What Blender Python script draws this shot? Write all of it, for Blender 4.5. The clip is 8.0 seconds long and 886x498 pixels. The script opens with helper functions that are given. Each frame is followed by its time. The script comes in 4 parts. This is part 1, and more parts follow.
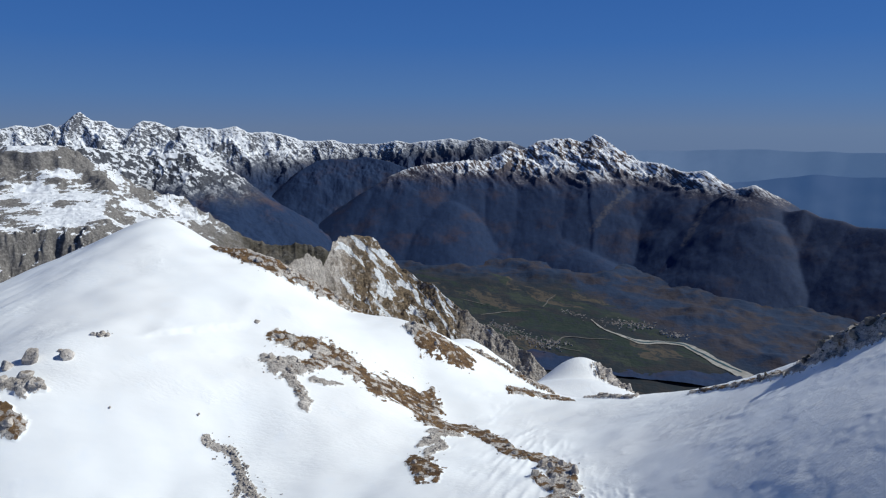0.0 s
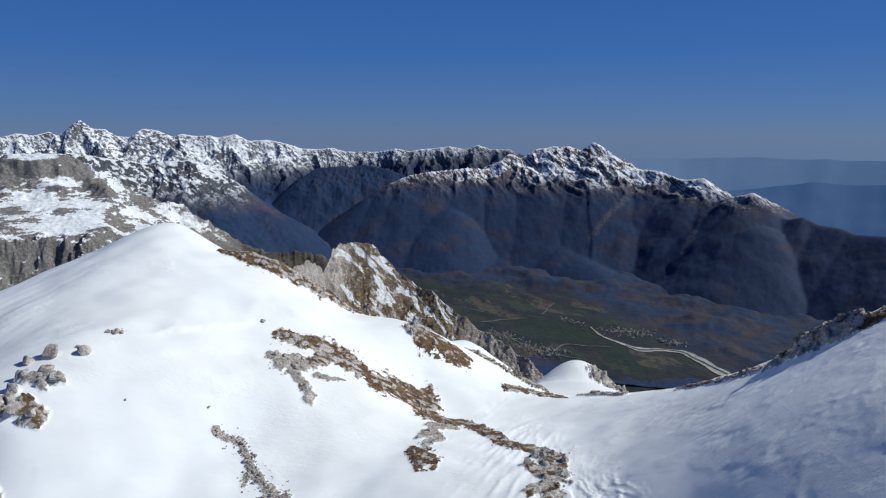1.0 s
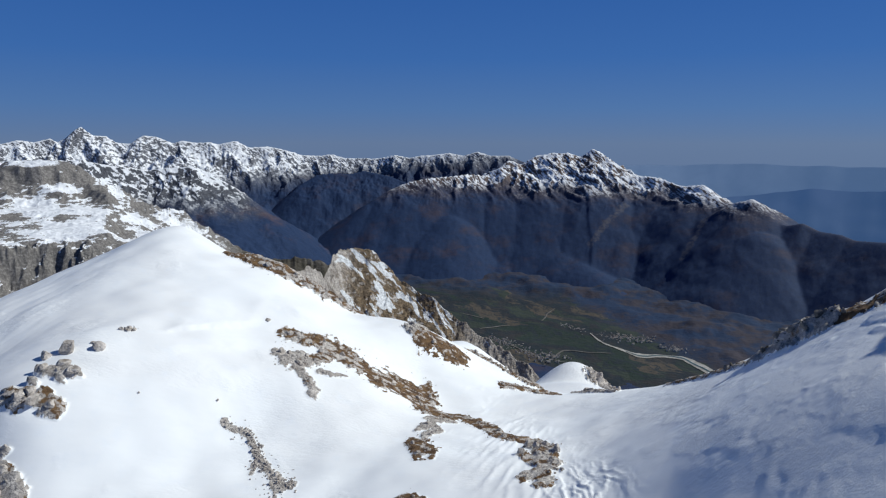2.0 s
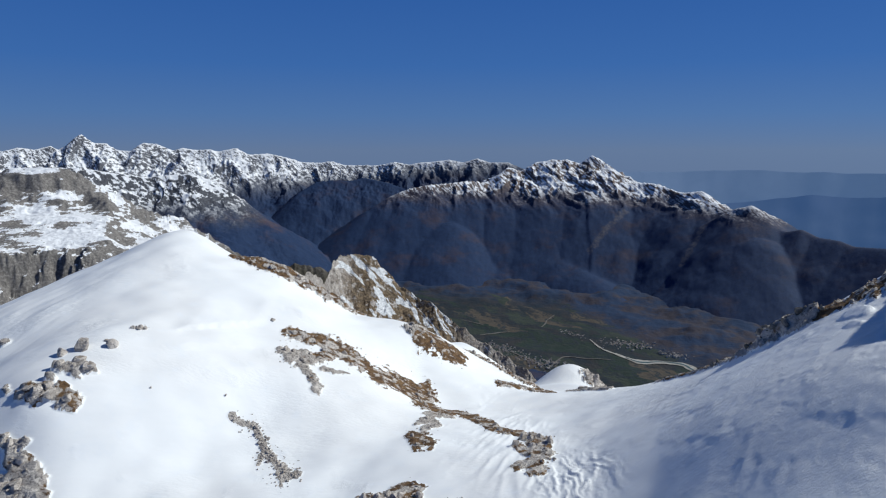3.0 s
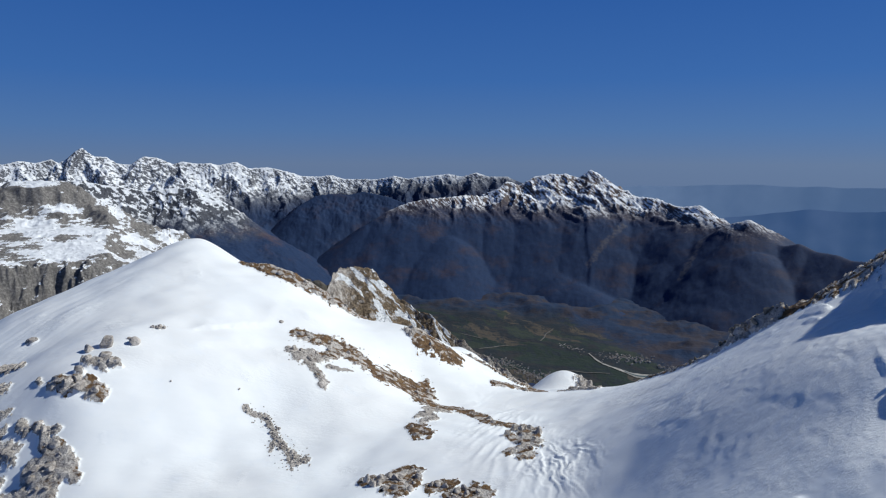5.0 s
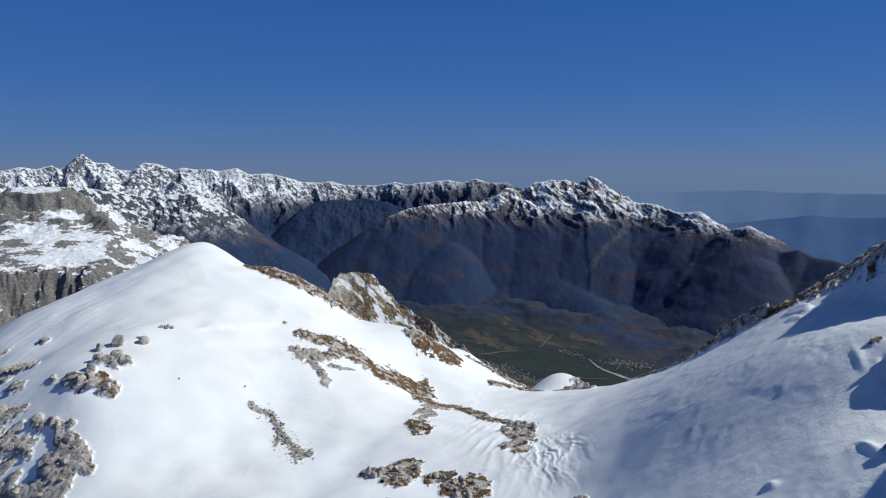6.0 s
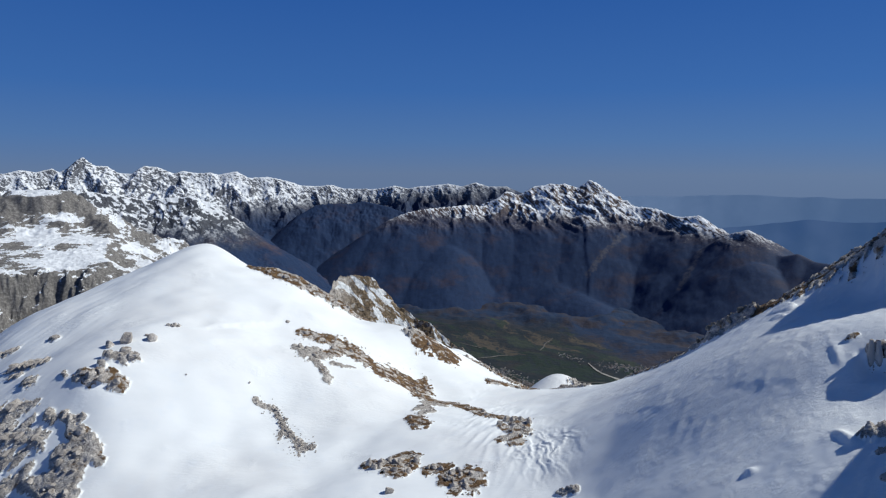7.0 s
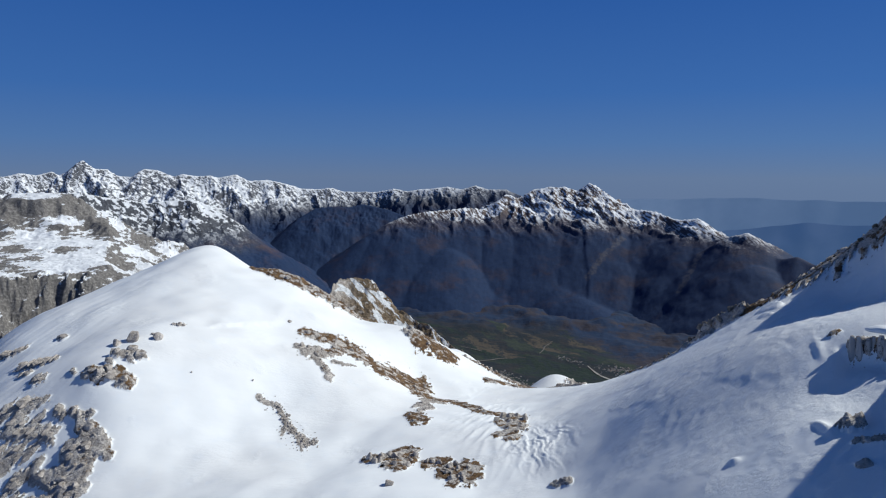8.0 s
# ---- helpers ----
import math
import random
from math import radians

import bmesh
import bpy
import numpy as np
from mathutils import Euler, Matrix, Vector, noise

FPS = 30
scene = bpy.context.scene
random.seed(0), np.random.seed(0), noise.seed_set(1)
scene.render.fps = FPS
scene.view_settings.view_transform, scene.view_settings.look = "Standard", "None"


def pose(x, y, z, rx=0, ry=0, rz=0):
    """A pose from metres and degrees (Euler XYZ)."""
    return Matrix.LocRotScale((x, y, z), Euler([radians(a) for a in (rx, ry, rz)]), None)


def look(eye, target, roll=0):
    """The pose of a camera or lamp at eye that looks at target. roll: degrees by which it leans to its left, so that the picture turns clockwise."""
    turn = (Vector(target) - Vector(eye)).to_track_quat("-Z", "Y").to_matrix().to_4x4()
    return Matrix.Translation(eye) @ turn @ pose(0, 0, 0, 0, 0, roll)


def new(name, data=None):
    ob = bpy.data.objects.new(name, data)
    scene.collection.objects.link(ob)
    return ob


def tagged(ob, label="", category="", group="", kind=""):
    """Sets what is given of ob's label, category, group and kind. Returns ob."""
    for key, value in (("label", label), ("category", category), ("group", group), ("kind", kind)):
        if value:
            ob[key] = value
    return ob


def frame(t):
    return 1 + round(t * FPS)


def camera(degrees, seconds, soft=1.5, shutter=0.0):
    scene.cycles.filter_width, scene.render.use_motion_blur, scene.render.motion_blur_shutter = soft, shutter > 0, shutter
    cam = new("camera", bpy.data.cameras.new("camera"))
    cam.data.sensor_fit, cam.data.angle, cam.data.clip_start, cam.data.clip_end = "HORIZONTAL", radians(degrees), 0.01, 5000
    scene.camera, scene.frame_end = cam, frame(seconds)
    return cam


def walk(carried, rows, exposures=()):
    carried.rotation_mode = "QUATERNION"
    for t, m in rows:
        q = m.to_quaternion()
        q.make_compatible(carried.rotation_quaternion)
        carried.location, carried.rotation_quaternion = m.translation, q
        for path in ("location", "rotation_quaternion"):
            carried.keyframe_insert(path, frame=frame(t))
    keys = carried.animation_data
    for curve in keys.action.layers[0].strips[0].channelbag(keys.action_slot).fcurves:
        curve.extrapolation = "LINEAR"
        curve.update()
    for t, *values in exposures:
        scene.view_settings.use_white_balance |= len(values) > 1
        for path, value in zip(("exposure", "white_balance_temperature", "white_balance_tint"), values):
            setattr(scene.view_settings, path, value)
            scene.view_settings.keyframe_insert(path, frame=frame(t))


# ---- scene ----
cam = camera(67.0, 8.0, 1.2)
PATH = [
    (0, (-0.004, 0.388, 99.73), (-0.004, 2.357, 99.376), 0.1),
    (0.5, (0.062, -1.441, 99.711), (0.062, 0.529, 99.367), 0.1),
    (1, (0.2, -3.705, 99.738), (0.202, -1.732, 99.407), 0.1),
    (1.5, (0.312, -5.635, 99.716), (0.314, -3.661, 99.395), 0.1),
    (3, (0.638, -11.188, 99.606), (0.641, -9.209, 99.314), 0.0),
    (3.5, (0.617, -12.909, 99.588), (0.622, -10.929, 99.306), 0.1),
    (4, (0.692, -14.719, 99.58), (0.698, -12.737, 99.307), 0.1),
    (4.5, (0.719, -16.354, 99.512), (0.725, -14.372, 99.25), 0.1),
    (6, (0.982, -21.434, 99.405), (0.988, -19.448, 99.172), 0.1),
    (6.5, (1.04, -22.946, 99.367), (1.047, -20.959, 99.139), 0.2),
    (7, (1.139, -24.465, 99.361), (1.146, -22.477, 99.139), 0.2),
    (7.5, (1.218, -25.737, 99.369), (1.226, -23.748, 99.154), 0.2),
    (8, (1.302, -27.013, 99.357), (1.31, -25.024, 99.144), 0.2),
]
walk(cam, [(t, look(eye, target, roll)) for t, eye, target, roll in PATH], [(0, 0.0, 6200, 7), (8, 0.0, 6200, 7)])

# ---- world, sun ----
SUN_ELEV, SUN_BEARING = 39.5, 79.0
world = bpy.data.worlds.new("world")
scene.world = world
world.use_nodes = True
sky = world.node_tree.nodes.new("ShaderNodeTexSky")
sky.sky_type, sky.sun_disc = "NISHITA", False
sky.sun_elevation, sky.sun_rotation = radians(SUN_ELEV), radians(SUN_BEARING)
sky.altitude, sky.air_density, sky.dust_density, sky.ozone_density = 2300, 0.8, 0.0, 6.0
back = world.node_tree.nodes["Background"]
back.inputs["Strength"].default_value = 0.044
deep = world.node_tree.nodes.new("ShaderNodeMix")
deep.data_type, deep.blend_type = "RGBA", "MULTIPLY"
deep.inputs[0].default_value, deep.inputs[7].default_value = 1.0, (0.66, 0.92, 1.32, 1)
world.node_tree.links.new(sky.outputs[0], deep.inputs[6])
# haze pales the sky towards the horizon, the same all the way round
way = world.node_tree.nodes.new("ShaderNodeTexCoord")
split = world.node_tree.nodes.new("ShaderNodeSeparateXYZ")
air = world.node_tree.nodes.new("ShaderNodeValToRGB")
air.color_ramp.elements[0].position, air.color_ramp.elements[0].color = 0.0, (2.9, 4.0, 6.8, 1)
air.color_ramp.elements[1].position, air.color_ramp.elements[1].color = 0.9, (0.40, 1.0, 3.0, 1)
for place, tone in ((0.05, (1.95, 3.9, 8.3, 1)), (0.12, (1.10, 3.2, 8.8, 1)), (0.24, (0.68, 2.45, 8.1, 1)), (0.45, (0.45, 1.4, 4.2, 1))):
    air.color_ramp.elements.new(place).color = tone
haze = world.node_tree.nodes.new("ShaderNodeMix")
haze.data_type = "RGBA"
haze.inputs[0].default_value = 0.85
world.node_tree.links.new(way.outputs["Generated"], split.inputs[0])
world.node_tree.links.new(split.outputs[2], air.inputs[0])
world.node_tree.links.new(deep.outputs[2], haze.inputs[6])
world.node_tree.links.new(air.outputs[0], haze.inputs[7])
world.node_tree.links.new(haze.outputs[2], back.inputs["Color"])
sun = new("sun", bpy.data.lights.new("sun", "SUN"))
sun.data.energy, sun.data.angle, sun.data.color = 3.95, radians(0.55), (0.985, 0.972, 0.905)
toward = Vector((math.cos(radians(SUN_ELEV)) * math.sin(radians(SUN_BEARING)), math.cos(radians(SUN_ELEV)) * math.cos(radians(SUN_BEARING)), math.sin(radians(SUN_ELEV))))
sun.matrix_world = look(toward * 200, (0, 0, 0))


# ---- materials ----
class Nodes:
    """Short forms for building one node material."""

    def __init__(self, name):
        self.mat = bpy.data.materials.new(name)
        self.mat.use_nodes = True
        self.tree = self.mat.node_tree
        self.shader = self.tree.nodes["Principled BSDF"]
        self.shader.inputs["Specular IOR Level"].default_value = 0.25
        self.place = self.add("ShaderNodeTexCoord").outputs["Object"]
        self.geo = self.add("ShaderNodeNewGeometry")

    def add(self, kind):
        return self.tree.nodes.new(kind)

    def put(self, value, socket):
        if isinstance(value, bpy.types.NodeSocket):
            self.tree.links.new(value, socket)
        elif isinstance(value, (tuple, list)) and len(value) == 3 and socket.type == "RGBA":
            socket.default_value = (*value, 1)
        else:
            socket.default_value = value

    def noise(self, scale, detail=5.0, rough=0.55, at=None, warp=0.0):
        node = self.add("ShaderNodeTexNoise")
        self.put(at or self.place, node.inputs["Vector"])
        for key, value in (("Scale", scale), ("Detail", detail), ("Roughness", rough), ("Distortion", warp)):
            node.inputs[key].default_value = value
        return node.outputs["Fac"]

    def stretch(self, scale, turn=0.0):
        node = self.add("ShaderNodeMapping")
        self.put(self.place, node.inputs["Vector"])
        node.inputs["Scale"].default_value = scale
        node.inputs["Rotation"].default_value = (0, 0, radians(turn))
        return node.outputs[0]

    def sums(self, kind, a, b=0.0, c=0.0):
        node = self.add("ShaderNodeMath")
        node.operation = kind
        for value, socket in zip((a, b, c), node.inputs):
            self.put(value, socket)
        return node.outputs[0]

    def ramp(self, value, low, high, to=(0.0, 1.0)):
        node = self.add("ShaderNodeMapRange")
        node.interpolation_type = "SMOOTHSTEP"
        for v, socket in zip((value, low, high, *to), node.inputs):
            self.put(v, socket)
        return node.outputs[0]

    def mix(self, fac, a, b):
        node = self.add("ShaderNodeMix")
        node.data_type = "RGBA"
        for v, socket in zip((fac, a, b), (node.inputs[0], node.inputs[6], node.inputs[7])):
            self.put(v, socket)
        return node.outputs[2]

    def axis(self, vector, which):
        node = self.add("ShaderNodeSeparateXYZ")
        self.put(vector, node.inputs[0])
        return node.outputs[which]

    def attribute(self, name):
        node = self.add("ShaderNodeAttribute")
        node.attribute_name = name
        return node.outputs["Fac"]

    def chance(self):
        return self.add("ShaderNodeObjectInfo").outputs["Random"]

    def bump(self, height, distance, strength=1.0, under=None):
        node = self.add("ShaderNodeBump")
        self.put(height, node.inputs["Height"])
        node.inputs["Distance"].default_value, node.inputs["Strength"].default_value = distance, strength
        if under is not None:
            self.put(under, node.inputs["Normal"])
        return node.outputs[0]

    def done(self, colour, rough=0.8, normal=None):
        self.put(colour, self.shader.inputs["Base Color"])
        self.put(rough, self.shader.inputs["Roughness"])
        if normal is not None:
            self.put(normal, self.shader.inputs["Normal"])
        return self.mat


def stone_colours(n, scale):
    """Pale limestone: grey with warm stains and dark seams."""
    tone = n.mix(n.ramp(n.noise(0.9 * scale, 6), 0.35, 0.68), (0.43, 0.385, 0.352), (0.72, 0.66, 0.605))
    tone = n.mix(n.ramp(n.noise(5 * scale, 5), 0.52, 0.75, (0, 0.38)), tone, (0.24, 0.19, 0.15))
    seam = n.ramp(n.sums("ABSOLUTE", n.sums("SUBTRACT", n.noise(1.5 * scale, 4, 0.6, at=n.stretch((1, 1, 1.8))), 0.5)), 0.0, 0.028, (0.8, 0.0))
    return n.mix(seam, tone, (0.085, 0.075, 0.07))


def turf_colours(n):
    """Dead alpine grass, straw to dark brown."""
    tone = n.mix(n.ramp(n.noise(1.1, 5), 0.35, 0.65), (0.105, 0.062, 0.036), (0.25, 0.150, 0.072))
    return n.mix(n.ramp(n.noise(9, 4), 0.45, 0.75, (0, 0.7)), tone, (0.045, 0.030, 0.022))


def snow_ground():
    n = Nodes("snow_and_turf")
    old = n.mix(n.ramp(n.noise(0.06, 4), 0.38, 0.66), (0.91, 0.92, 0.925), (0.87, 0.868, 0.865))
    snow = n.mix(n.ramp(n.noise(0.5, 6), 0.5, 0.8, (0, 0.5)), old, (0.85, 0.88, 0.92))
    bare, rocky = n.attribute("bare"), n.attribute("rocky")
    ragged = n.sums("ADD", bare, n.sums("MULTIPLY", n.sums("SUBTRACT", n.noise(1.7, 9, 0.74), 0.5), 1.9))
    shows = n.ramp(ragged, 0.40, 0.46)
    stony = n.ramp(n.sums("ADD", rocky, n.sums("MULTIPLY", n.sums("SUBTRACT", n.noise(0.9, 7, 0.62), 0.5), 2.0)), 0.34, 0.5)
    soil = n.mix(stony, turf_colours(n), stone_colours(n, 1.0))
    crust = n.bump(n.noise(2.4, 8, 0.6), 0.03, 0.15)
    drift = n.sums("MULTIPLY", n.noise(1.3, 7, 0.62, at=n.stretch((1, 2.4, 1.2), 24)), n.ramp(n.noise(0.11, 3), 0.46, 0.68, (0.04, 0.8)))
    crust = n.bump(drift, 0.22, 0.4, crust)
    packed = n.sums("MULTIPLY", n.noise(3.0, 8, 0.68, at=n.stretch((1, 1.9, 1), 38)), n.ramp(n.sums("ADD", n.noise(0.16, 3), n.ramp(n.axis(n.place, 0), 12.0, 26.0, (-0.12, 0.12))), 0.50, 0.64, (0.0, 1.0)))
    crust = n.bump(packed, 0.16, 0.55, crust)
    rubble = n.bump(n.noise(2.6, 8, 0.7), 0.5, 0.9)
    blend = n.add("ShaderNodeMix")
    blend.data_type = "VECTOR"
    n.put(shows, blend.inputs[0])
    n.put(crust, blend.inputs[4])
    n.put(rubble, blend.inputs[5])
    return n.done(n.mix(shows, snow, soil), n.mix(shows, (0.55, 0.55, 0.55), (0.9, 0.9, 0.9)), blend.outputs[1])


def limestone(name, scale=1.0, depth=0.12, painted_shade=0.0):
    n = Nodes(name)
    tone = n.mix(n.ramp(n.chance(), 0.0, 1.0, (painted_shade, painted_shade + 0.35)), stone_colours(n, scale), (0.34, 0.30, 0.26) if painted_shade < 0.3 else (0.075, 0.068, 0.055))
    up = n.axis(n.geo.outputs["Normal"], 2)
    moss = n.ramp(n.sums("ADD", up, n.sums("MULTIPLY", n.noise(2.2 * scale, 5), 0.9)), 1.3, 1.5, (0, 0.5))
    tone = n.mix(moss, tone, (0.15, 0.10, 0.05))
    return n.done(tone, 0.88, n.bump(n.noise(3.2 * scale, 9, 0.68), depth, 0.9))


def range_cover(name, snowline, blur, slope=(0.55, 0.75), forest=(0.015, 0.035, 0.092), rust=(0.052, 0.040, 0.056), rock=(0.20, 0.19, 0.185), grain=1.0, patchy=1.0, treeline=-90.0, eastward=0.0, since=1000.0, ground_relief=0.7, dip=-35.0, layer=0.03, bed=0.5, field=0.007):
    """Snow above, rock where steep, brown and dark woods below; the default wood colours hold painted blue haze."""
    n = Nodes(name)
    z, up = n.axis(n.place, 2), n.axis(n.geo.outputs["Normal"], 2)
    large, small = n.noise(0.006, 6, 0.6), n.noise(0.035 * grain, 7, 0.65)
    height = n.sums("ADD", z, n.sums("ADD", n.sums("MULTIPLY", n.sums("SUBTRACT", large, 0.5), 260 * patchy), n.sums("MULTIPLY", n.sums("SUBTRACT", small, 0.5), 150 * patchy)))
    beyond = n.sums("MAXIMUM", n.sums("SUBTRACT", n.axis(n.place, 0), since), 0.0)
    height = n.sums("MULTIPLY_ADD", beyond, eastward, height)
    high = n.ramp(height, snowline - blur, snowline + blur)
    lay = n.add("ShaderNodeCombineXYZ")
    east = n.axis(n.place, 0)
    lean, rise = math.sin(radians(dip)), math.cos(radians(dip))
    n.put(n.sums("MULTIPLY", n.sums("MULTIPLY_ADD", east, -lean, n.sums("MULTIPLY", z, rise)), layer), lay.inputs[0])
    n.put(n.sums("MULTIPLY", n.sums("MULTIPLY_ADD", east, rise, n.sums("MULTIPLY", z, lean)), layer * 0.28), lay.inputs[1])
    n.put(n.sums("MULTIPLY", n.axis(n.place, 1), layer * 0.1), lay.inputs[2])
    beds = n.noise(1.0, 5, 0.6, at=lay.outputs[0], warp=0.4)
    drifts = n.noise(field, 3, 0.5)
    grit = n.sums("MULTIPLY_ADD", n.sums("SUBTRACT", beds, 0.5), 2.4 * bed, n.sums("MULTIPLY_ADD", n.sums("SUBTRACT", drifts, 0.5), 1.3 * patchy, n.sums("MULTIPLY", n.sums("SUBTRACT", small, 0.5), 0.45 * patchy)))
    flat = n.ramp(n.sums("ADD", up, grit), *slope)
    white = n.sums("MULTIPLY", high, flat)
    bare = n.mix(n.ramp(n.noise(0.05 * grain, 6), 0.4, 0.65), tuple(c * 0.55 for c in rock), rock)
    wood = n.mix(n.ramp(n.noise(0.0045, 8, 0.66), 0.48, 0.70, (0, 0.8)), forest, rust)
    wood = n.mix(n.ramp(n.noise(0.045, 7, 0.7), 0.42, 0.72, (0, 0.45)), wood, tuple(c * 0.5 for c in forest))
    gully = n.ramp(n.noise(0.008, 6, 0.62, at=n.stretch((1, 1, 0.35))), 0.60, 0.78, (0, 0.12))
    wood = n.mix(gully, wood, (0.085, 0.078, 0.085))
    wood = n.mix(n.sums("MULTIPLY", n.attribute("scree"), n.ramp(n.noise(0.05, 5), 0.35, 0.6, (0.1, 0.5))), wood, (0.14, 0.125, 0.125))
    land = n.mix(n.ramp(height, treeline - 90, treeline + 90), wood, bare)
    return n.done(n.mix(white, land, (0.84, 0.85, 0.88)), 0.85, n.bump(n.noise(0.05 * grain, 9, 0.7), 14 / grain, ground_relief))


def valley_cover():
    n = Nodes("valley_fields")
    ax, ay = n.axis(n.place, 0), n.axis(n.place, 1)
    down = n.sums("MULTIPLY_ADD", ax, 0.62, n.sums("MULTIPLY", ay, -0.78))
    over = n.sums("MULTIPLY_ADD", ax, 0.78, n.sums("MULTIPLY", ay, 0.62))
    sway = n.sums("MULTIPLY", n.sums("SUBTRACT", n.noise(0.004, 4), 0.5), 260.0)
    lay = n.add("ShaderNodeCombineXYZ")
    n.put(n.sums("MULTIPLY", down, 0.0034), lay.inputs[0])
    n.put(n.sums("MULTIPLY", n.sums("ADD", over, sway), 0.0105), lay.inputs[1])
    lanes = lay.outputs[0]
    field = n.add("ShaderNodeTexVoronoi")
    n.put(lanes, field.inputs["Vector"])
    field.inputs["Scale"].default_value = 1.15
    pick = n.axis(field.outputs["Color"], 0)
    tone = n.mix(n.ramp(pick, 0.3, 0.45), (0.022, 0.036, 0.030), (0.036, 0.047, 0.037))
    tone = n.mix(n.ramp(pick, 0.62, 0.68), tone, (0.085, 0.070, 0.055))
    tone = n.mix(n.ramp(n.noise(0.03, 6), 0.45, 0.7, (0, 0.5)), tone, (0.040, 0.046, 0.042))
    trees = n.ramp(n.sums("ADD", n.noise(0.8, 8, 0.66, at=lanes), n.sums("ADD", n.ramp(n.axis(n.place, 1), 2050.0, 2420.0, (0.11, 0.0)), n.ramp(n.axis(n.place, 1), 2750.0, 3300.0, (0.0, 0.07)))), 0.51, 0.55)
    east, north = n.axis(n.place, 0), n.axis(n.place, 1)
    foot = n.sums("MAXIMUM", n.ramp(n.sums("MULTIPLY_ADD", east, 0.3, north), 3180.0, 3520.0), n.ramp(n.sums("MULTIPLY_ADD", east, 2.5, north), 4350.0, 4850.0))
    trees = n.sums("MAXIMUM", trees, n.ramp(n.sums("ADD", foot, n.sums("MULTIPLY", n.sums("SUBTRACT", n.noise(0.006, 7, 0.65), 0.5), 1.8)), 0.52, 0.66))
    rows = n.sums("ABSOLUTE", n.sums("SUBTRACT", n.noise(1.5, 5, 0.6, at=lanes), 0.5))
    tone = n.mix(n.ramp(rows, 0.012, 0.03, (0.85, 0.0)), tone, (0.022, 0.030, 0.038))
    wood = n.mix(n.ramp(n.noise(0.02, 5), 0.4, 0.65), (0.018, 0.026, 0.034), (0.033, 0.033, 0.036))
    # woods near the massif's foot fade to the same painted haze blue
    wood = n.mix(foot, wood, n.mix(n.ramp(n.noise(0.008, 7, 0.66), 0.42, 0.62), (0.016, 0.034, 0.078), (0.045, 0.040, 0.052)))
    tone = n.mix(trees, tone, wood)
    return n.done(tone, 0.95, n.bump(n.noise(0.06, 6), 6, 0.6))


def plain(name, a, b, scale, rough=0.8, depth=0.0, haze_glow=None):
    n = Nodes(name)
    # emission that imitates haze in front of the horizon ranges
    if haze_glow:
        n.put(haze_glow, n.shader.inputs["Emission Color"])
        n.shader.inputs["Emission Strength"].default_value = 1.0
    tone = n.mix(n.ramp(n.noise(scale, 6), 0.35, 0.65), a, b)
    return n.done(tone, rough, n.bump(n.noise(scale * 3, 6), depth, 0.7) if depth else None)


SNOW = snow_ground()
STONE = limestone("limestone", 1.0, 0.10)
# same limestone with shade put into its colour, for the crest's unlit faces
SHADED_STONE = limestone("shaded_limestone", 1.0, 0.12, 0.68)


# ---- landform: noise and heights ----
def lattice(ix, iy, seed):
    """A random unit direction for each lattice point."""
    h = (ix.astype(np.int64) * 374761393 + iy.astype(np.int64) * 668265263 + seed * 1274126177) & 0x7FFFFFFF
    h = ((h ^ (h >> 13)) * 1103515245 + 12345) & 0x7FFFFFFF
    a = ((h ^ (h >> 16)) & 0xFFFF) / 65536.0 * 2 * np.pi
    return np.cos(a), np.sin(a)


def ripple(x, y, seed=0):
    """Gradient noise on arrays, about -0.7 to 0.7."""
    x, y = np.broadcast_arrays(np.asarray(x, float), np.asarray(y, float))
    ix, iy = np.floor(x).astype(np.int64), np.floor(y).astype(np.int64)
    fx, fy = x - ix, y - iy
    u, v = fx * fx * fx * (fx * (fx * 6 - 15) + 10), fy * fy * fy * (fy * (fy * 6 - 15) + 10)
    out = []
    for dx in (0, 1):
        for dy in (0, 1):
            gx, gy = lattice(ix + dx, iy + dy, seed)
            out.append(gx * (fx - dx) + gy * (fy - dy))
    a = out[0] * (1 - v) + out[1] * v
    b = out[2] * (1 - v) + out[3] * v
    return (a * (1 - u) + b * u) * 1.3


def fbm(x, y, octaves=5, seed=0, gain=0.5):
    total, amp = 0.0, 1.0
    for k in range(octaves):
        total = total + amp * ripple(x * 2.03 ** k + 17.3 * k, y * 2.03 ** k - 9.1 * k, seed + k)
        amp *= gain
    return total


def ridged(x, y, octaves=5, seed=0, gain=0.5):
    """Sharp-crested noise, 0 to about 1."""
    total, amp, norm, carry = 0.0, 1.0, 0.0, 1.0
    for k in range(octaves):
        n = (1 - np.abs(ripple(x * 2.07 ** k + 5.2 * k, y * 2.07 ** k + 3.7 * k, seed + k)) * 1.4) ** 2
        total, norm = total + amp * n * carry, norm + amp
        carry, amp = np.clip(n * 1.4, 0, 1), amp * gain
    return total / norm


def step(a, b, v):
    t = np.clip((v - a) / (b - a), 0, 1)
    return t * t * (3 - 2 * t)


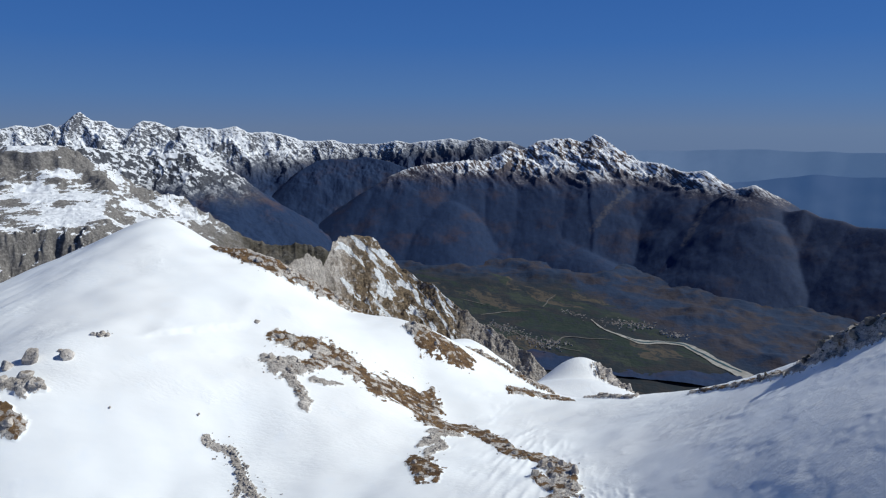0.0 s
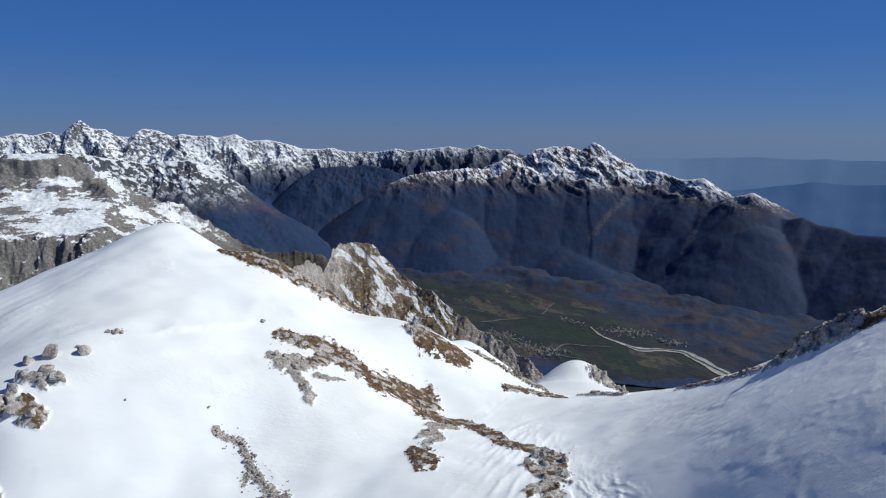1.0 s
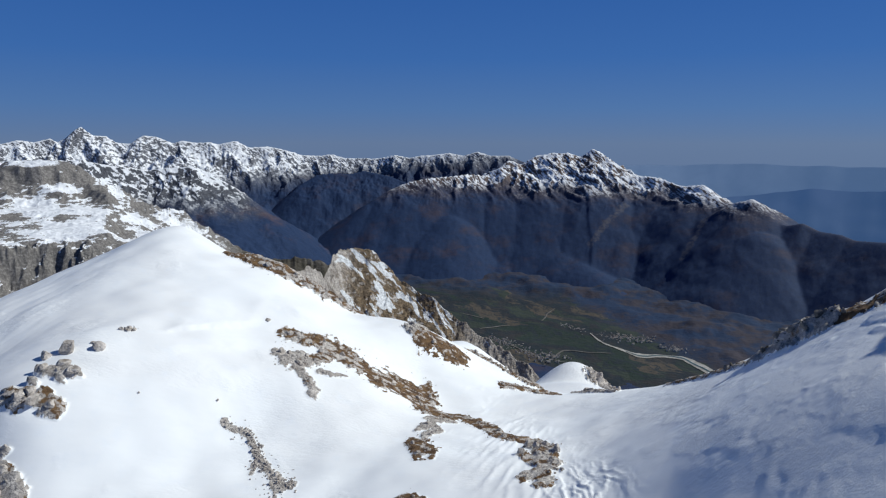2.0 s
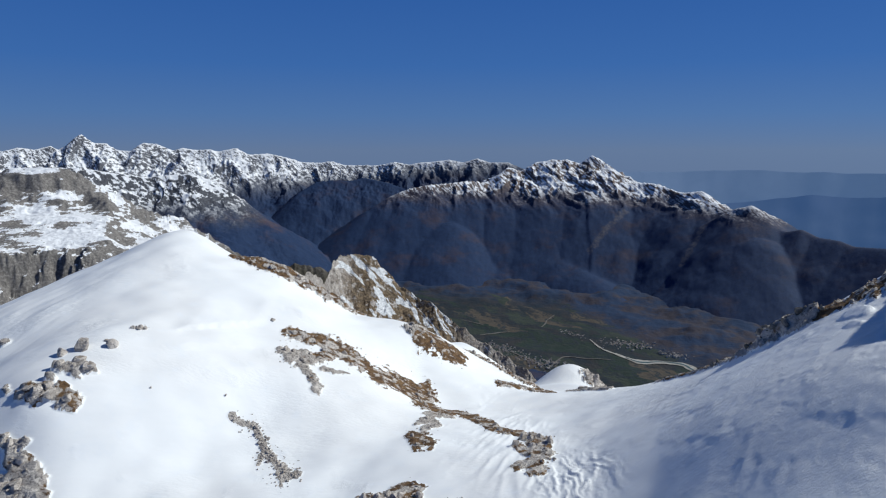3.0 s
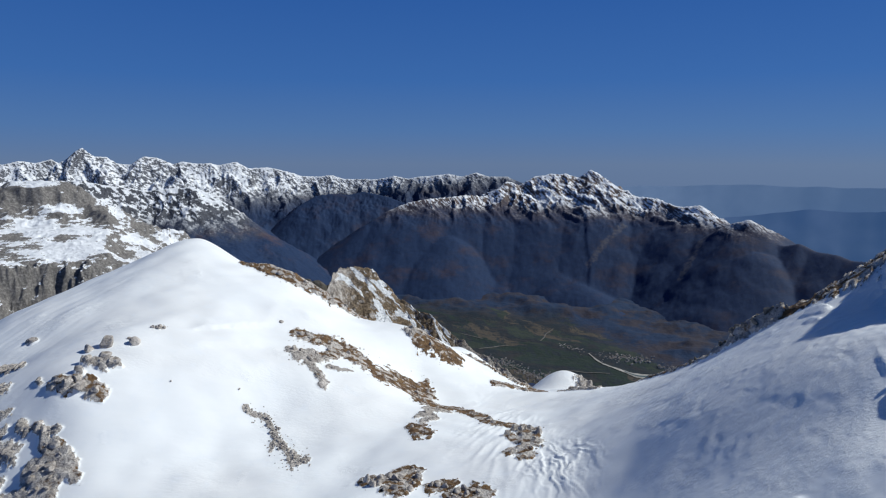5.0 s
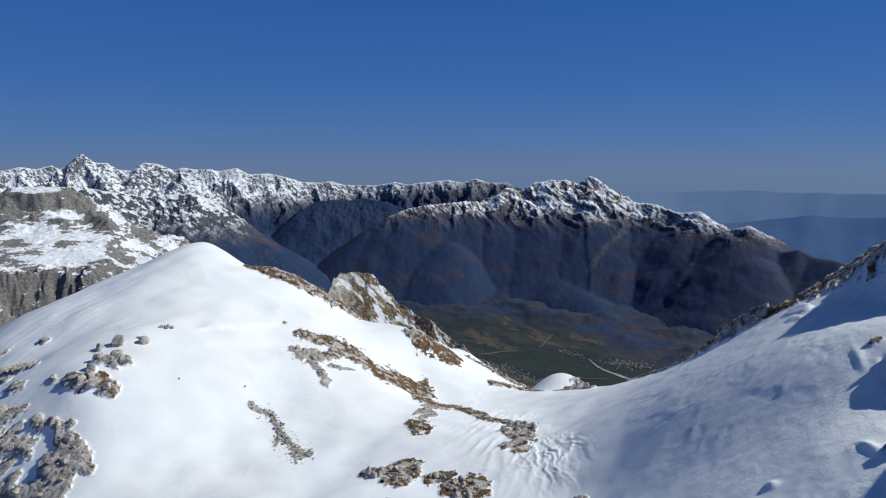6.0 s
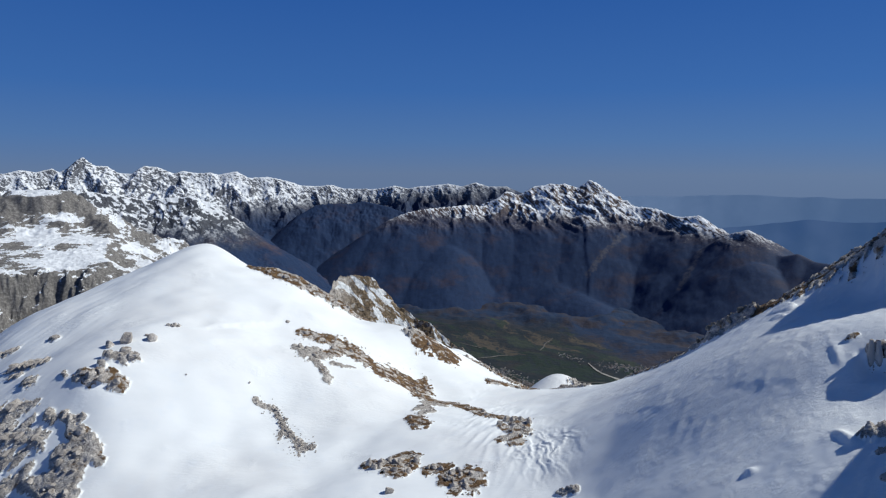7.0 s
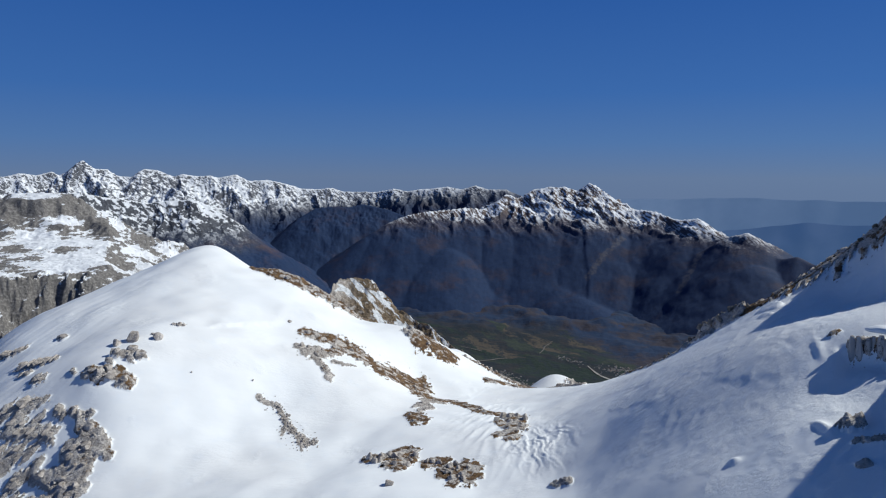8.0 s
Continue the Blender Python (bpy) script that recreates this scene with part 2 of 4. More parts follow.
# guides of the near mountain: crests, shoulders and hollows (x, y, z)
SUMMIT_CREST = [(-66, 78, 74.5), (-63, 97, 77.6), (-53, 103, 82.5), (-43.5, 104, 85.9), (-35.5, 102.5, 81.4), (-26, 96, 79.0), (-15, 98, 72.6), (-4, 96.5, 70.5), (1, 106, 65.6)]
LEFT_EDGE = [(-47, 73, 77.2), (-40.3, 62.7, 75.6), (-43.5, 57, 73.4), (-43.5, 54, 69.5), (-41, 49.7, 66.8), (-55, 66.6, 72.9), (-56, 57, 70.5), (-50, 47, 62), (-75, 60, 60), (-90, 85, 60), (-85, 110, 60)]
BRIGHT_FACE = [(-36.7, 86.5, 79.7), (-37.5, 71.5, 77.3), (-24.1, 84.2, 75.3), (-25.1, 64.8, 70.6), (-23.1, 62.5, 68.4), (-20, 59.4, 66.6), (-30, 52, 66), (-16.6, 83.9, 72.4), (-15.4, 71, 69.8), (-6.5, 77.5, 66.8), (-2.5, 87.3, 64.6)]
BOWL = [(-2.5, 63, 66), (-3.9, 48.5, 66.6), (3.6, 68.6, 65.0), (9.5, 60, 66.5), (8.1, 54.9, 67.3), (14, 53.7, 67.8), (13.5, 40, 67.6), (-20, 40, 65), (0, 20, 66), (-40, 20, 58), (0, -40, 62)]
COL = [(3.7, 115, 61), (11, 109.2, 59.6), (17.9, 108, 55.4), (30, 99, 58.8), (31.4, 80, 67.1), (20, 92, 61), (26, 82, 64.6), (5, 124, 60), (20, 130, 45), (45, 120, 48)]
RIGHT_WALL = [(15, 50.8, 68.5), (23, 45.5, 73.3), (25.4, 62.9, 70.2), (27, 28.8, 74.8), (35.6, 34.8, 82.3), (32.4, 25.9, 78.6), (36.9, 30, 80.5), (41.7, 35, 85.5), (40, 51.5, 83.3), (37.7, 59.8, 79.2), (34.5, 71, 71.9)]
# (59, 46) is out of view, raised to throw shade on the wall
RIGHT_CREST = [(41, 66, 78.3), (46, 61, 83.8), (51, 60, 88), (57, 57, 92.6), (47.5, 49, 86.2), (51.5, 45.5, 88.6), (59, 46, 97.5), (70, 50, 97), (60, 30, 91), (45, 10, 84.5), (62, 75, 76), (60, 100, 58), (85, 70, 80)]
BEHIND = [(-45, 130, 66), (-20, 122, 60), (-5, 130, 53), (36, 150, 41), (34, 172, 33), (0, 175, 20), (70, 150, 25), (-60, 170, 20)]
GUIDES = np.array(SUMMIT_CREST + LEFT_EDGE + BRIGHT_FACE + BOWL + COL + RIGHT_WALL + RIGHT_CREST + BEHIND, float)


def plate(r2):
    return 0.5 * r2 * np.log(r2 + 1e-6)


def bend(points, stiff):
    """Weights of a bent plate laid over the guides."""
    p = points[:, :2] / 50
    n = len(p)
    k = plate(((p[:, None] - p[None]) ** 2).sum(-1)) + stiff * np.eye(n)
    q = np.c_[np.ones(n), p]
    m = np.block([[k, q], [q.T, np.zeros((3, 3))]])
    return np.linalg.solve(m, np.r_[points[:, 2], 0, 0, 0])


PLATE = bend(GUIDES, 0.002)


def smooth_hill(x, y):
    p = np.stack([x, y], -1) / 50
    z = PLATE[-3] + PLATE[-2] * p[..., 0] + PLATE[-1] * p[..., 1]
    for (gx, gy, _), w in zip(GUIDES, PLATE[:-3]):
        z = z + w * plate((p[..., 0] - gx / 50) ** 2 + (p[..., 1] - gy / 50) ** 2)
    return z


def flank(x, y):
    """The unseen lower mountain side, down to the valley."""
    r = np.hypot(x, y - 40)
    return 38 - 0.56 * np.maximum(r - 70, 0)


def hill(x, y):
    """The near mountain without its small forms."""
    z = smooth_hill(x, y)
    dome = np.hypot((x - 37) / 14.5, (y - 172) / 10.5)
    z = z + 11.0 * (1 - step(0, 1.3, dome))
    # first two humps are unseen, added to cast shade; last two tune grazing sun
    z = z + 5.0 * np.exp(-((x - 61) / 5.5) ** 2 - ((y - 51) / 6) ** 2) + 8.4 * np.exp(-((x - 46.5) / 3) ** 2 - ((y - 17) / 11) ** 4) + 1.6 * np.exp(-((x - 24) / 9) ** 2 - ((y - 28) / 9) ** 2) + 0.9 * np.exp(-((x - 26) / 7) ** 2 - ((y - 48) / 14) ** 2)
    along, across = (x - 37.1) * 0.69 - (y - 64.8) * 0.73, (x - 37.1) * 0.73 + (y - 64.8) * 0.69
    z = z + 1.1 * step(0.3, 0.9, along) * step(10.0, 4.5, along) * (1 - step(1.1, 2.0, np.abs(across - 0.4)))
    z = z + 1.7 * np.exp(-((y - 101.2 + 0.04 * (x + 26)) / 2.4) ** 2) * step(-36, -30, x) * step(-13, -19, x)
    edge = np.maximum(np.abs(x + 5) / 105, np.abs(y - 65) / 135)
    low = flank(x, y)
    return np.where(edge > 0.72, low + (z - low) * (1 - step(0.72, 1.0, edge)), z)


# ---- mesh helpers ----
def sheet(name, x, y, z, material, smooth=True, fields=None):
    """A grid of heights as one mesh; x, y, z are arrays of the same two dimensions."""
    rows, cols = x.shape
    me = bpy.data.meshes.new(name)
    i = np.arange(rows * cols).reshape(rows, cols)
    quads = np.stack([i[:-1, :-1], i[:-1, 1:], i[1:, 1:], i[1:, :-1]], -1).reshape(-1, 4)
    me.vertices.add(rows * cols)
    me.vertices.foreach_set("co", np.stack([x, y, z], -1).astype(np.float32).ravel())
    me.loops.add(quads.size)
    me.loops.foreach_set("vertex_index", quads.astype(np.int32).ravel())
    me.polygons.add(len(quads))
    me.polygons.foreach_set("loop_start", (np.arange(len(quads)) * 4).astype(np.int32))
    me.polygons.foreach_set("use_smooth", np.full(len(quads), smooth))
    for key, values in (fields or {}).items():
        me.attributes.new(key, "FLOAT", "POINT").data.foreach_set("value", values.astype(np.float32).ravel())
    me.update(calc_edges=True)
    me.validate()
    me.materials.append(material)
    return new(name, me)


# ---- ranges of mountains, laid out round the summit by bearing and distance ----
def erode(x, y, z, keep, rounds, force, power=0.6):
    """Streams cut valleys and leave spurs: each cell wears down towards its lowest neighbour by the area that drains through it."""
    rows, cols = z.shape
    n = rows * cols
    index = np.arange(n).reshape(rows, cols)
    cell = np.abs(np.gradient(x, axis=0) * np.gradient(y, axis=1) - np.gradient(x, axis=1) * np.gradient(y, axis=0)).ravel()
    fixed = keep.ravel()
    pad = lambda v, fill: np.pad(v, 1, constant_values=fill)
    px, py, pi = pad(x, 1e9), pad(y, 1e9), pad(index, 0)
    for _ in range(rounds):
        pz = pad(z, 1e9)
        best, to, far = np.zeros((rows, cols)), index.copy(), np.ones((rows, cols))
        for i in (0, 1, 2):
            for j in (0, 1, 2):
                if i == j == 1:
                    continue
                w = (slice(i, i + rows), slice(j, j + cols))
                d = np.hypot(px[w] - x, py[w] - y)
                fall = (z - pz[w]) / d
                better = fall > best
                best, to, far = np.where(better, fall, best), np.where(better, pi[w], to), np.where(better, d, far)
        order = np.argsort(-z.ravel(), kind="stable").tolist()
        receiver, area = to.ravel().tolist(), cell.tolist()
        for k in order:
            if receiver[k] != k:
                area[receiver[k]] += area[k]
        cut = (force * np.array(area) ** power / far.ravel()).tolist()
        height, held = z.ravel().tolist(), fixed.tolist()
        for k in reversed(order):
            if receiver[k] != k and not held[k]:
                height[k] = (height[k] + cut[k] * height[receiver[k]]) / (1 + cut[k])
        z = np.array(height).reshape(rows, cols)
        soft = z.copy()
        soft[1:-1, 1:-1] = 0.6 * z[1:-1, 1:-1] + 0.1 * (z[:-2, 1:-1] + z[2:, 1:-1] + z[1:-1, :-2] + z[1:-1, 2:])
        z = np.where(keep, z, soft)
    for _ in range(4):
        z[1:-1, 1:-1] = 0.5 * z[1:-1, 1:-1] + 0.125 * (z[:-2, 1:-1] + z[2:, 1:-1] + z[1:-1, :-2] + z[1:-1, 2:])
    return z


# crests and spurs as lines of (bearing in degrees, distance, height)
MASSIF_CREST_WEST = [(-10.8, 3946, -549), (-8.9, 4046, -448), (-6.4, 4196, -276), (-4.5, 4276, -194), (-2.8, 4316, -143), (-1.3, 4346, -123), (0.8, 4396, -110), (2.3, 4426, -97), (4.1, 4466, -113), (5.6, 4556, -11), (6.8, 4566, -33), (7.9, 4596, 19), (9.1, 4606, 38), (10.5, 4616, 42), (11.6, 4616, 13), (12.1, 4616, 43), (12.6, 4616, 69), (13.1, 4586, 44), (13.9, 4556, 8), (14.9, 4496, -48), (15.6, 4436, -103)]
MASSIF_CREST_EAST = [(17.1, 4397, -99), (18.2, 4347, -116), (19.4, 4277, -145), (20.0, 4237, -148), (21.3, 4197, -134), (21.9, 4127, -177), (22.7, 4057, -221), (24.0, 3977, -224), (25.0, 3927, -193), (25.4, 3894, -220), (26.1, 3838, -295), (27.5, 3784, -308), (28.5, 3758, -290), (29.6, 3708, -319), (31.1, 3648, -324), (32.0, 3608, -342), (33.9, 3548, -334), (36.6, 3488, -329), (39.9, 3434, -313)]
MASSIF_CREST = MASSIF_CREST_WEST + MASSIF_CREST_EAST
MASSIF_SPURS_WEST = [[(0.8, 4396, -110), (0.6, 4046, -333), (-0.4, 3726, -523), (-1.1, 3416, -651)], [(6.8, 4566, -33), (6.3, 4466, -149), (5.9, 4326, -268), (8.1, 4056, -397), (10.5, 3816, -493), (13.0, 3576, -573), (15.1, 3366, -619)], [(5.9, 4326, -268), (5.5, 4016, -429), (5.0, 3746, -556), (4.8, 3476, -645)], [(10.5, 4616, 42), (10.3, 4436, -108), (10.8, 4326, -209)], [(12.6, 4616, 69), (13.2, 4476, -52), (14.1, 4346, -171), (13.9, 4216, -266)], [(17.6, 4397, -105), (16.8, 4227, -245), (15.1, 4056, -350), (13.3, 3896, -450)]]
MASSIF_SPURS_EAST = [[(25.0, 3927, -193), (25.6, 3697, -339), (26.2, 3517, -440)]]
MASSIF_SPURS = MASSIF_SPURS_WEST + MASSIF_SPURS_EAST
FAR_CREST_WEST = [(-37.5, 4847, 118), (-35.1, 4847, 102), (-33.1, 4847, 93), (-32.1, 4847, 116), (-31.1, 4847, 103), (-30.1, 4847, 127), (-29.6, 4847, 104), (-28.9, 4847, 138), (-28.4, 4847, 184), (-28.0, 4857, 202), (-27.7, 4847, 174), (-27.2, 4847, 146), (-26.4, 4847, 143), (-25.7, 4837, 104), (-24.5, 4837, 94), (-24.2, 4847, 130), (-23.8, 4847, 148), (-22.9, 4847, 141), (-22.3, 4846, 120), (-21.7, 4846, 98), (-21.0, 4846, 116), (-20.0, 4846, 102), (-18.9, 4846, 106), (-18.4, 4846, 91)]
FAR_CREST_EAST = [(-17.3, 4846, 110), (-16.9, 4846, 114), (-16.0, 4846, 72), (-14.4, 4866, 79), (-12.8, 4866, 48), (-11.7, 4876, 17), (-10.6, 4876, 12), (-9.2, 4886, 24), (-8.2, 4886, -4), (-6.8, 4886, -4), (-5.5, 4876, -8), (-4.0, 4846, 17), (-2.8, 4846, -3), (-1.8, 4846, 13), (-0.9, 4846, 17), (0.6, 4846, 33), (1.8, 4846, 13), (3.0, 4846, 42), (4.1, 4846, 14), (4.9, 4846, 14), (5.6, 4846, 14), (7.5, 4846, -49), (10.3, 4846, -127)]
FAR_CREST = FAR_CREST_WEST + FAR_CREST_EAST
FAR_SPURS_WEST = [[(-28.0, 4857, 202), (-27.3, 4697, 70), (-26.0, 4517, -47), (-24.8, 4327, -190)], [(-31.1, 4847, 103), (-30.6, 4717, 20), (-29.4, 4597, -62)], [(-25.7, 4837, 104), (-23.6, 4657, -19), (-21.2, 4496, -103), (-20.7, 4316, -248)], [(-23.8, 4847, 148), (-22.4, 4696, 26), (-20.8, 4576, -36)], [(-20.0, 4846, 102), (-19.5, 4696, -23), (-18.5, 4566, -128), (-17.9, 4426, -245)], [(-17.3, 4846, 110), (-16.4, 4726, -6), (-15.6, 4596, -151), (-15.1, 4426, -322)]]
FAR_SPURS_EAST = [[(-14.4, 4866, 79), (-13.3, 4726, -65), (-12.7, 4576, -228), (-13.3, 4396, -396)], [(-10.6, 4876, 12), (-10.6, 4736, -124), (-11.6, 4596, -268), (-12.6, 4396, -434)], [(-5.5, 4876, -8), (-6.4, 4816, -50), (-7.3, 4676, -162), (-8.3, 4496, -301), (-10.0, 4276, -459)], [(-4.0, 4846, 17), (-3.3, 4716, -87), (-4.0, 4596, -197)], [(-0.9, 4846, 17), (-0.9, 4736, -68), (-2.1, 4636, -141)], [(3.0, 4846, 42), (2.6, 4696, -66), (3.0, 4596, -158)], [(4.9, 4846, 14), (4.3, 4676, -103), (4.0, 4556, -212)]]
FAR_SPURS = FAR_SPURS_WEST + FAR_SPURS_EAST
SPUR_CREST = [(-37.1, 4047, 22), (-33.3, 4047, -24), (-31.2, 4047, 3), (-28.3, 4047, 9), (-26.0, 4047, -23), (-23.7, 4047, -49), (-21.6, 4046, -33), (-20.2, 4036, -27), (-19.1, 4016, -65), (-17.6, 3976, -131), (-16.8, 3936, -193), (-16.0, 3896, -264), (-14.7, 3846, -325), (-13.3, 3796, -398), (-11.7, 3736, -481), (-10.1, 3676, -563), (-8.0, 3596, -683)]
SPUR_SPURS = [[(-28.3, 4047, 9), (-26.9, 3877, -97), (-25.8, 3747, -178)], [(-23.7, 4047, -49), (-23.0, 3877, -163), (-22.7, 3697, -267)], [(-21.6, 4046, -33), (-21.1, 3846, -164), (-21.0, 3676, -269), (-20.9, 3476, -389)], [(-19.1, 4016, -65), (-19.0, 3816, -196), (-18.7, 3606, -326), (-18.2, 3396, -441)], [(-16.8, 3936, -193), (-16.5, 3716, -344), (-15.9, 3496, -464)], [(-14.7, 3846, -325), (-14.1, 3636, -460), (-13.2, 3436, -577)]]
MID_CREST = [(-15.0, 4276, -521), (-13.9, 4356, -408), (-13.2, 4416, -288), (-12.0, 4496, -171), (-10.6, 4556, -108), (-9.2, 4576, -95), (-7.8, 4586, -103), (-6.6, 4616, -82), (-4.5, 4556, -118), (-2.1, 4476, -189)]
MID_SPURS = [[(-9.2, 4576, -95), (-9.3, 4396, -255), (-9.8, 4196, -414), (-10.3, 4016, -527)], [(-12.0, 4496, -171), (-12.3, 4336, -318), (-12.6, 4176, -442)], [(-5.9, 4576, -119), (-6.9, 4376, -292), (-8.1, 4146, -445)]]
SCREE_RUNS = [[(15.4, 4130), (14.4, 4010), (13.3, 3890), (12.7, 3800)], [(21.6, 3900), (20.9, 3760), (20.1, 3620)], [(12.2, 4330), (12.6, 4200)]]


def from_polar(line):
    p = np.array(line, float)
    b = np.radians(p[:, 0])
    return np.c_[p[:, 1] * np.sin(b), p[:, 1] * np.cos(b), p[:, 2:]]


def along_lines(x, y, lines, drop):
    """The highest surface that falls away from the lines on both sides, and the distance to the nearest line."""
    top, near = np.full(x.shape, -1e9), np.full(x.shape, 1e9)
    for line in lines:
        for a, b in zip(line[:-1], line[1:]):
            ab = b[:2] - a[:2]
            t = np.clip(((x - a[0]) * ab[0] + (y - a[1]) * ab[1]) / (ab @ ab), 0, 1)
            d = np.hypot(x - a[0] - t * ab[0], y - a[1] - t * ab[1])
            zr = a[2] + t * (b[2] - a[2])
            top, near = np.maximum(top, zr - drop(d, zr)), np.minimum(near, d)
    return top, near


def mountain_range(name, crest, spurs, bearings, reach, size, foot, steep, material, seed, label, rounds=5, force=0.003, crags=0.0, gullies=20.0, scree=(), blunted=45.0, warp=1.0):
    """A massif drawn by its crest and spurs, then cut by streams. reach: nearest and farthest distance; steep: fall of the sides."""
    B, R = np.meshgrid(np.linspace(*bearings, size[0]), np.linspace(*reach, size[1]))
    x, y = R * np.sin(np.radians(B)), R * np.cos(np.radians(B))
    lines = [from_polar(line) for line in [crest] + list(spurs)]

    def drop(d, zr, spur=True):
        blunt = np.interp(zr, [-320, -60], [blunted if spur else 12, 4])
        return steep * (np.sqrt(d * d + blunt * blunt) - blunt) + 9 * (1 - np.exp(-d / 25)) * step(-250, -80, zr)

    _, near = along_lines(x, y, lines[:1], drop)
    loose = 1 - np.exp(-near / 110)
    wx = loose * (60 * warp * fbm(x / 420, y / 420, 3, seed + 1) + 16 * warp * fbm(x / 110, y / 110, 3, seed + 2))
    wy = loose * (60 * warp * fbm(x / 420, y / 420, 3, seed + 3) + 16 * warp * fbm(x / 110, y / 110, 3, seed + 4))
    z, _ = along_lines(x + wx, y + wy, lines[:1], lambda d, zr: drop(d, zr, False))
    z = np.maximum(z, along_lines(x + wx, y + wy, lines[1:], drop)[0])
    z = z + loose * (gullies * (ridged(x / 260, y / 260, 4, seed + 9, 0.5) - 0.5) + 0.35 * gullies * (ridged(x / 80, y / 80, 4, seed + 19, 0.55) - 0.5))
    low = foot + 5 * fbm(x / 200, y / 200, 3, seed + 5)
    soft = np.clip((z - low) / 60 + 0.5, 0, 1)
    z = low + (z - low) * soft + 60 * soft * (1 - soft) * 0.5
    keep = (near < 5) | (R <= reach[0]) | (R >= reach[1] - 1)
    z = erode(x, y, z, keep, rounds, force)
    high = step(-330, -120, z)
    if crags:
        lean = 0.5 * fbm(x / 260, y / 260, 3, seed + 71)
        z = z + crags * high * np.minimum(near / 70, 1) ** 0.7 * (ridged(x / 120 + lean, (y + 0.5 * x) / 210, 5, seed + 70, 0.55) - 0.45)
    z = z + (3 * warp + 5 * high) * fbm(x / 34, y / 34, 4, seed, 0.6) * np.minimum(near / 40, 1)
    knife, _ = along_lines(x, y, lines[:1], lambda d, zr: 2.0 * d)
    z = np.maximum(z, knife + 2.5 * fbm(x / 15, y / 15, 3, seed + 6))
    pale = np.zeros_like(x)
    for line in scree:
        _, d = along_lines(x, y, [from_polar([(*q, 0.0) for q in line])], drop)
        pale = np.maximum(pale, 1 - step(0.3, 1.0, d / 26 + 0.5 * fbm(x / 30, y / 30, 4, seed + 8)))
    return tagged(sheet(name, x, y, z, material, fields={"scree": pale}), label, "mountain", kind="structure")


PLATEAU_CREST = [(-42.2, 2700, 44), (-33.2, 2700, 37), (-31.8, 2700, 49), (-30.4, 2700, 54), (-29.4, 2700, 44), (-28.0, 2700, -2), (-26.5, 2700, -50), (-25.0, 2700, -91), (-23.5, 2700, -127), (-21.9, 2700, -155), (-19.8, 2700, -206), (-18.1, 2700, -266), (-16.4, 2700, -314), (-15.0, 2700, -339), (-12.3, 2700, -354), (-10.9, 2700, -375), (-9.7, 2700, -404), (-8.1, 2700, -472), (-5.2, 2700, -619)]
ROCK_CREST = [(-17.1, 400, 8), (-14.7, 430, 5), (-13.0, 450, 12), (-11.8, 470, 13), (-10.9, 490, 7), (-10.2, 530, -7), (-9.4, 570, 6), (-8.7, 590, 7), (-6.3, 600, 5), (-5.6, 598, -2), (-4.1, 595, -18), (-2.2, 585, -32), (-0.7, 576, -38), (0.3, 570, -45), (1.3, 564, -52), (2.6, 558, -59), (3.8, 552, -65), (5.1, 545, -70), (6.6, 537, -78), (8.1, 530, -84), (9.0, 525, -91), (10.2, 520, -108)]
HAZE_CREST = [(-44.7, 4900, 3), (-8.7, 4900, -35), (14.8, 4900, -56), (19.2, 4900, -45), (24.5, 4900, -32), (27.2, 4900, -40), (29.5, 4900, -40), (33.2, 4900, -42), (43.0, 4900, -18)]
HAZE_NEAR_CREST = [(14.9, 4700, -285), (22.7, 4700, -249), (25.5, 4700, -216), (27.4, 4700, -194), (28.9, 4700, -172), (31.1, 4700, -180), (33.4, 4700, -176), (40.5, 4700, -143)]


def floor(x, y):
    """The valley floor, rising gently with distance to fit the camera's view."""
    return -700 + 80 * np.clip((np.hypot(x, y) - 2070) / 1530, -0.4, 1.3)


# air haze is painted in: blue default woods, and paler bluish rock on the far range
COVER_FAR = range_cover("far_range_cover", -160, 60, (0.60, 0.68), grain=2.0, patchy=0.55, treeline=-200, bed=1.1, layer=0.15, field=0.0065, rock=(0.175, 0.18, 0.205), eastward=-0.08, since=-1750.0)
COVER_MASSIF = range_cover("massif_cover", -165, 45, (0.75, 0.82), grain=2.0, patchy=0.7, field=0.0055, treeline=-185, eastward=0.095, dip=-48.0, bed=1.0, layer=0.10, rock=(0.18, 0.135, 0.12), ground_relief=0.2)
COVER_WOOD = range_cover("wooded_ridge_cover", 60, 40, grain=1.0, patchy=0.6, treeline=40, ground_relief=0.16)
COVER_SLOPE = range_cover("mountain_side_cover", 60, 40, forest=(0.040, 0.040, 0.040), rust=(0.065, 0.052, 0.044), treeline=60, ground_relief=0.4)
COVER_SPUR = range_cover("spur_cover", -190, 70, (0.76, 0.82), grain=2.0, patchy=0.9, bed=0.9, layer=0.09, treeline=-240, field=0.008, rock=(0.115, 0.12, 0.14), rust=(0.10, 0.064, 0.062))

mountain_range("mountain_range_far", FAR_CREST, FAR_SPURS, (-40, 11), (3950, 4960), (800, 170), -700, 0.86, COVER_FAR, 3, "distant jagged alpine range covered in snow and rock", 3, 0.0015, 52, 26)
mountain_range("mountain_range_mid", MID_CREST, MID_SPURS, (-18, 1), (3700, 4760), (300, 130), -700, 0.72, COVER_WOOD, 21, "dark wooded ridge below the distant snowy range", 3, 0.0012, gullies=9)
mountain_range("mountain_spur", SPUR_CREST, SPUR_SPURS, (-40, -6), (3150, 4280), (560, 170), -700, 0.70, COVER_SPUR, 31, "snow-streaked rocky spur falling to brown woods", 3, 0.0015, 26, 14)
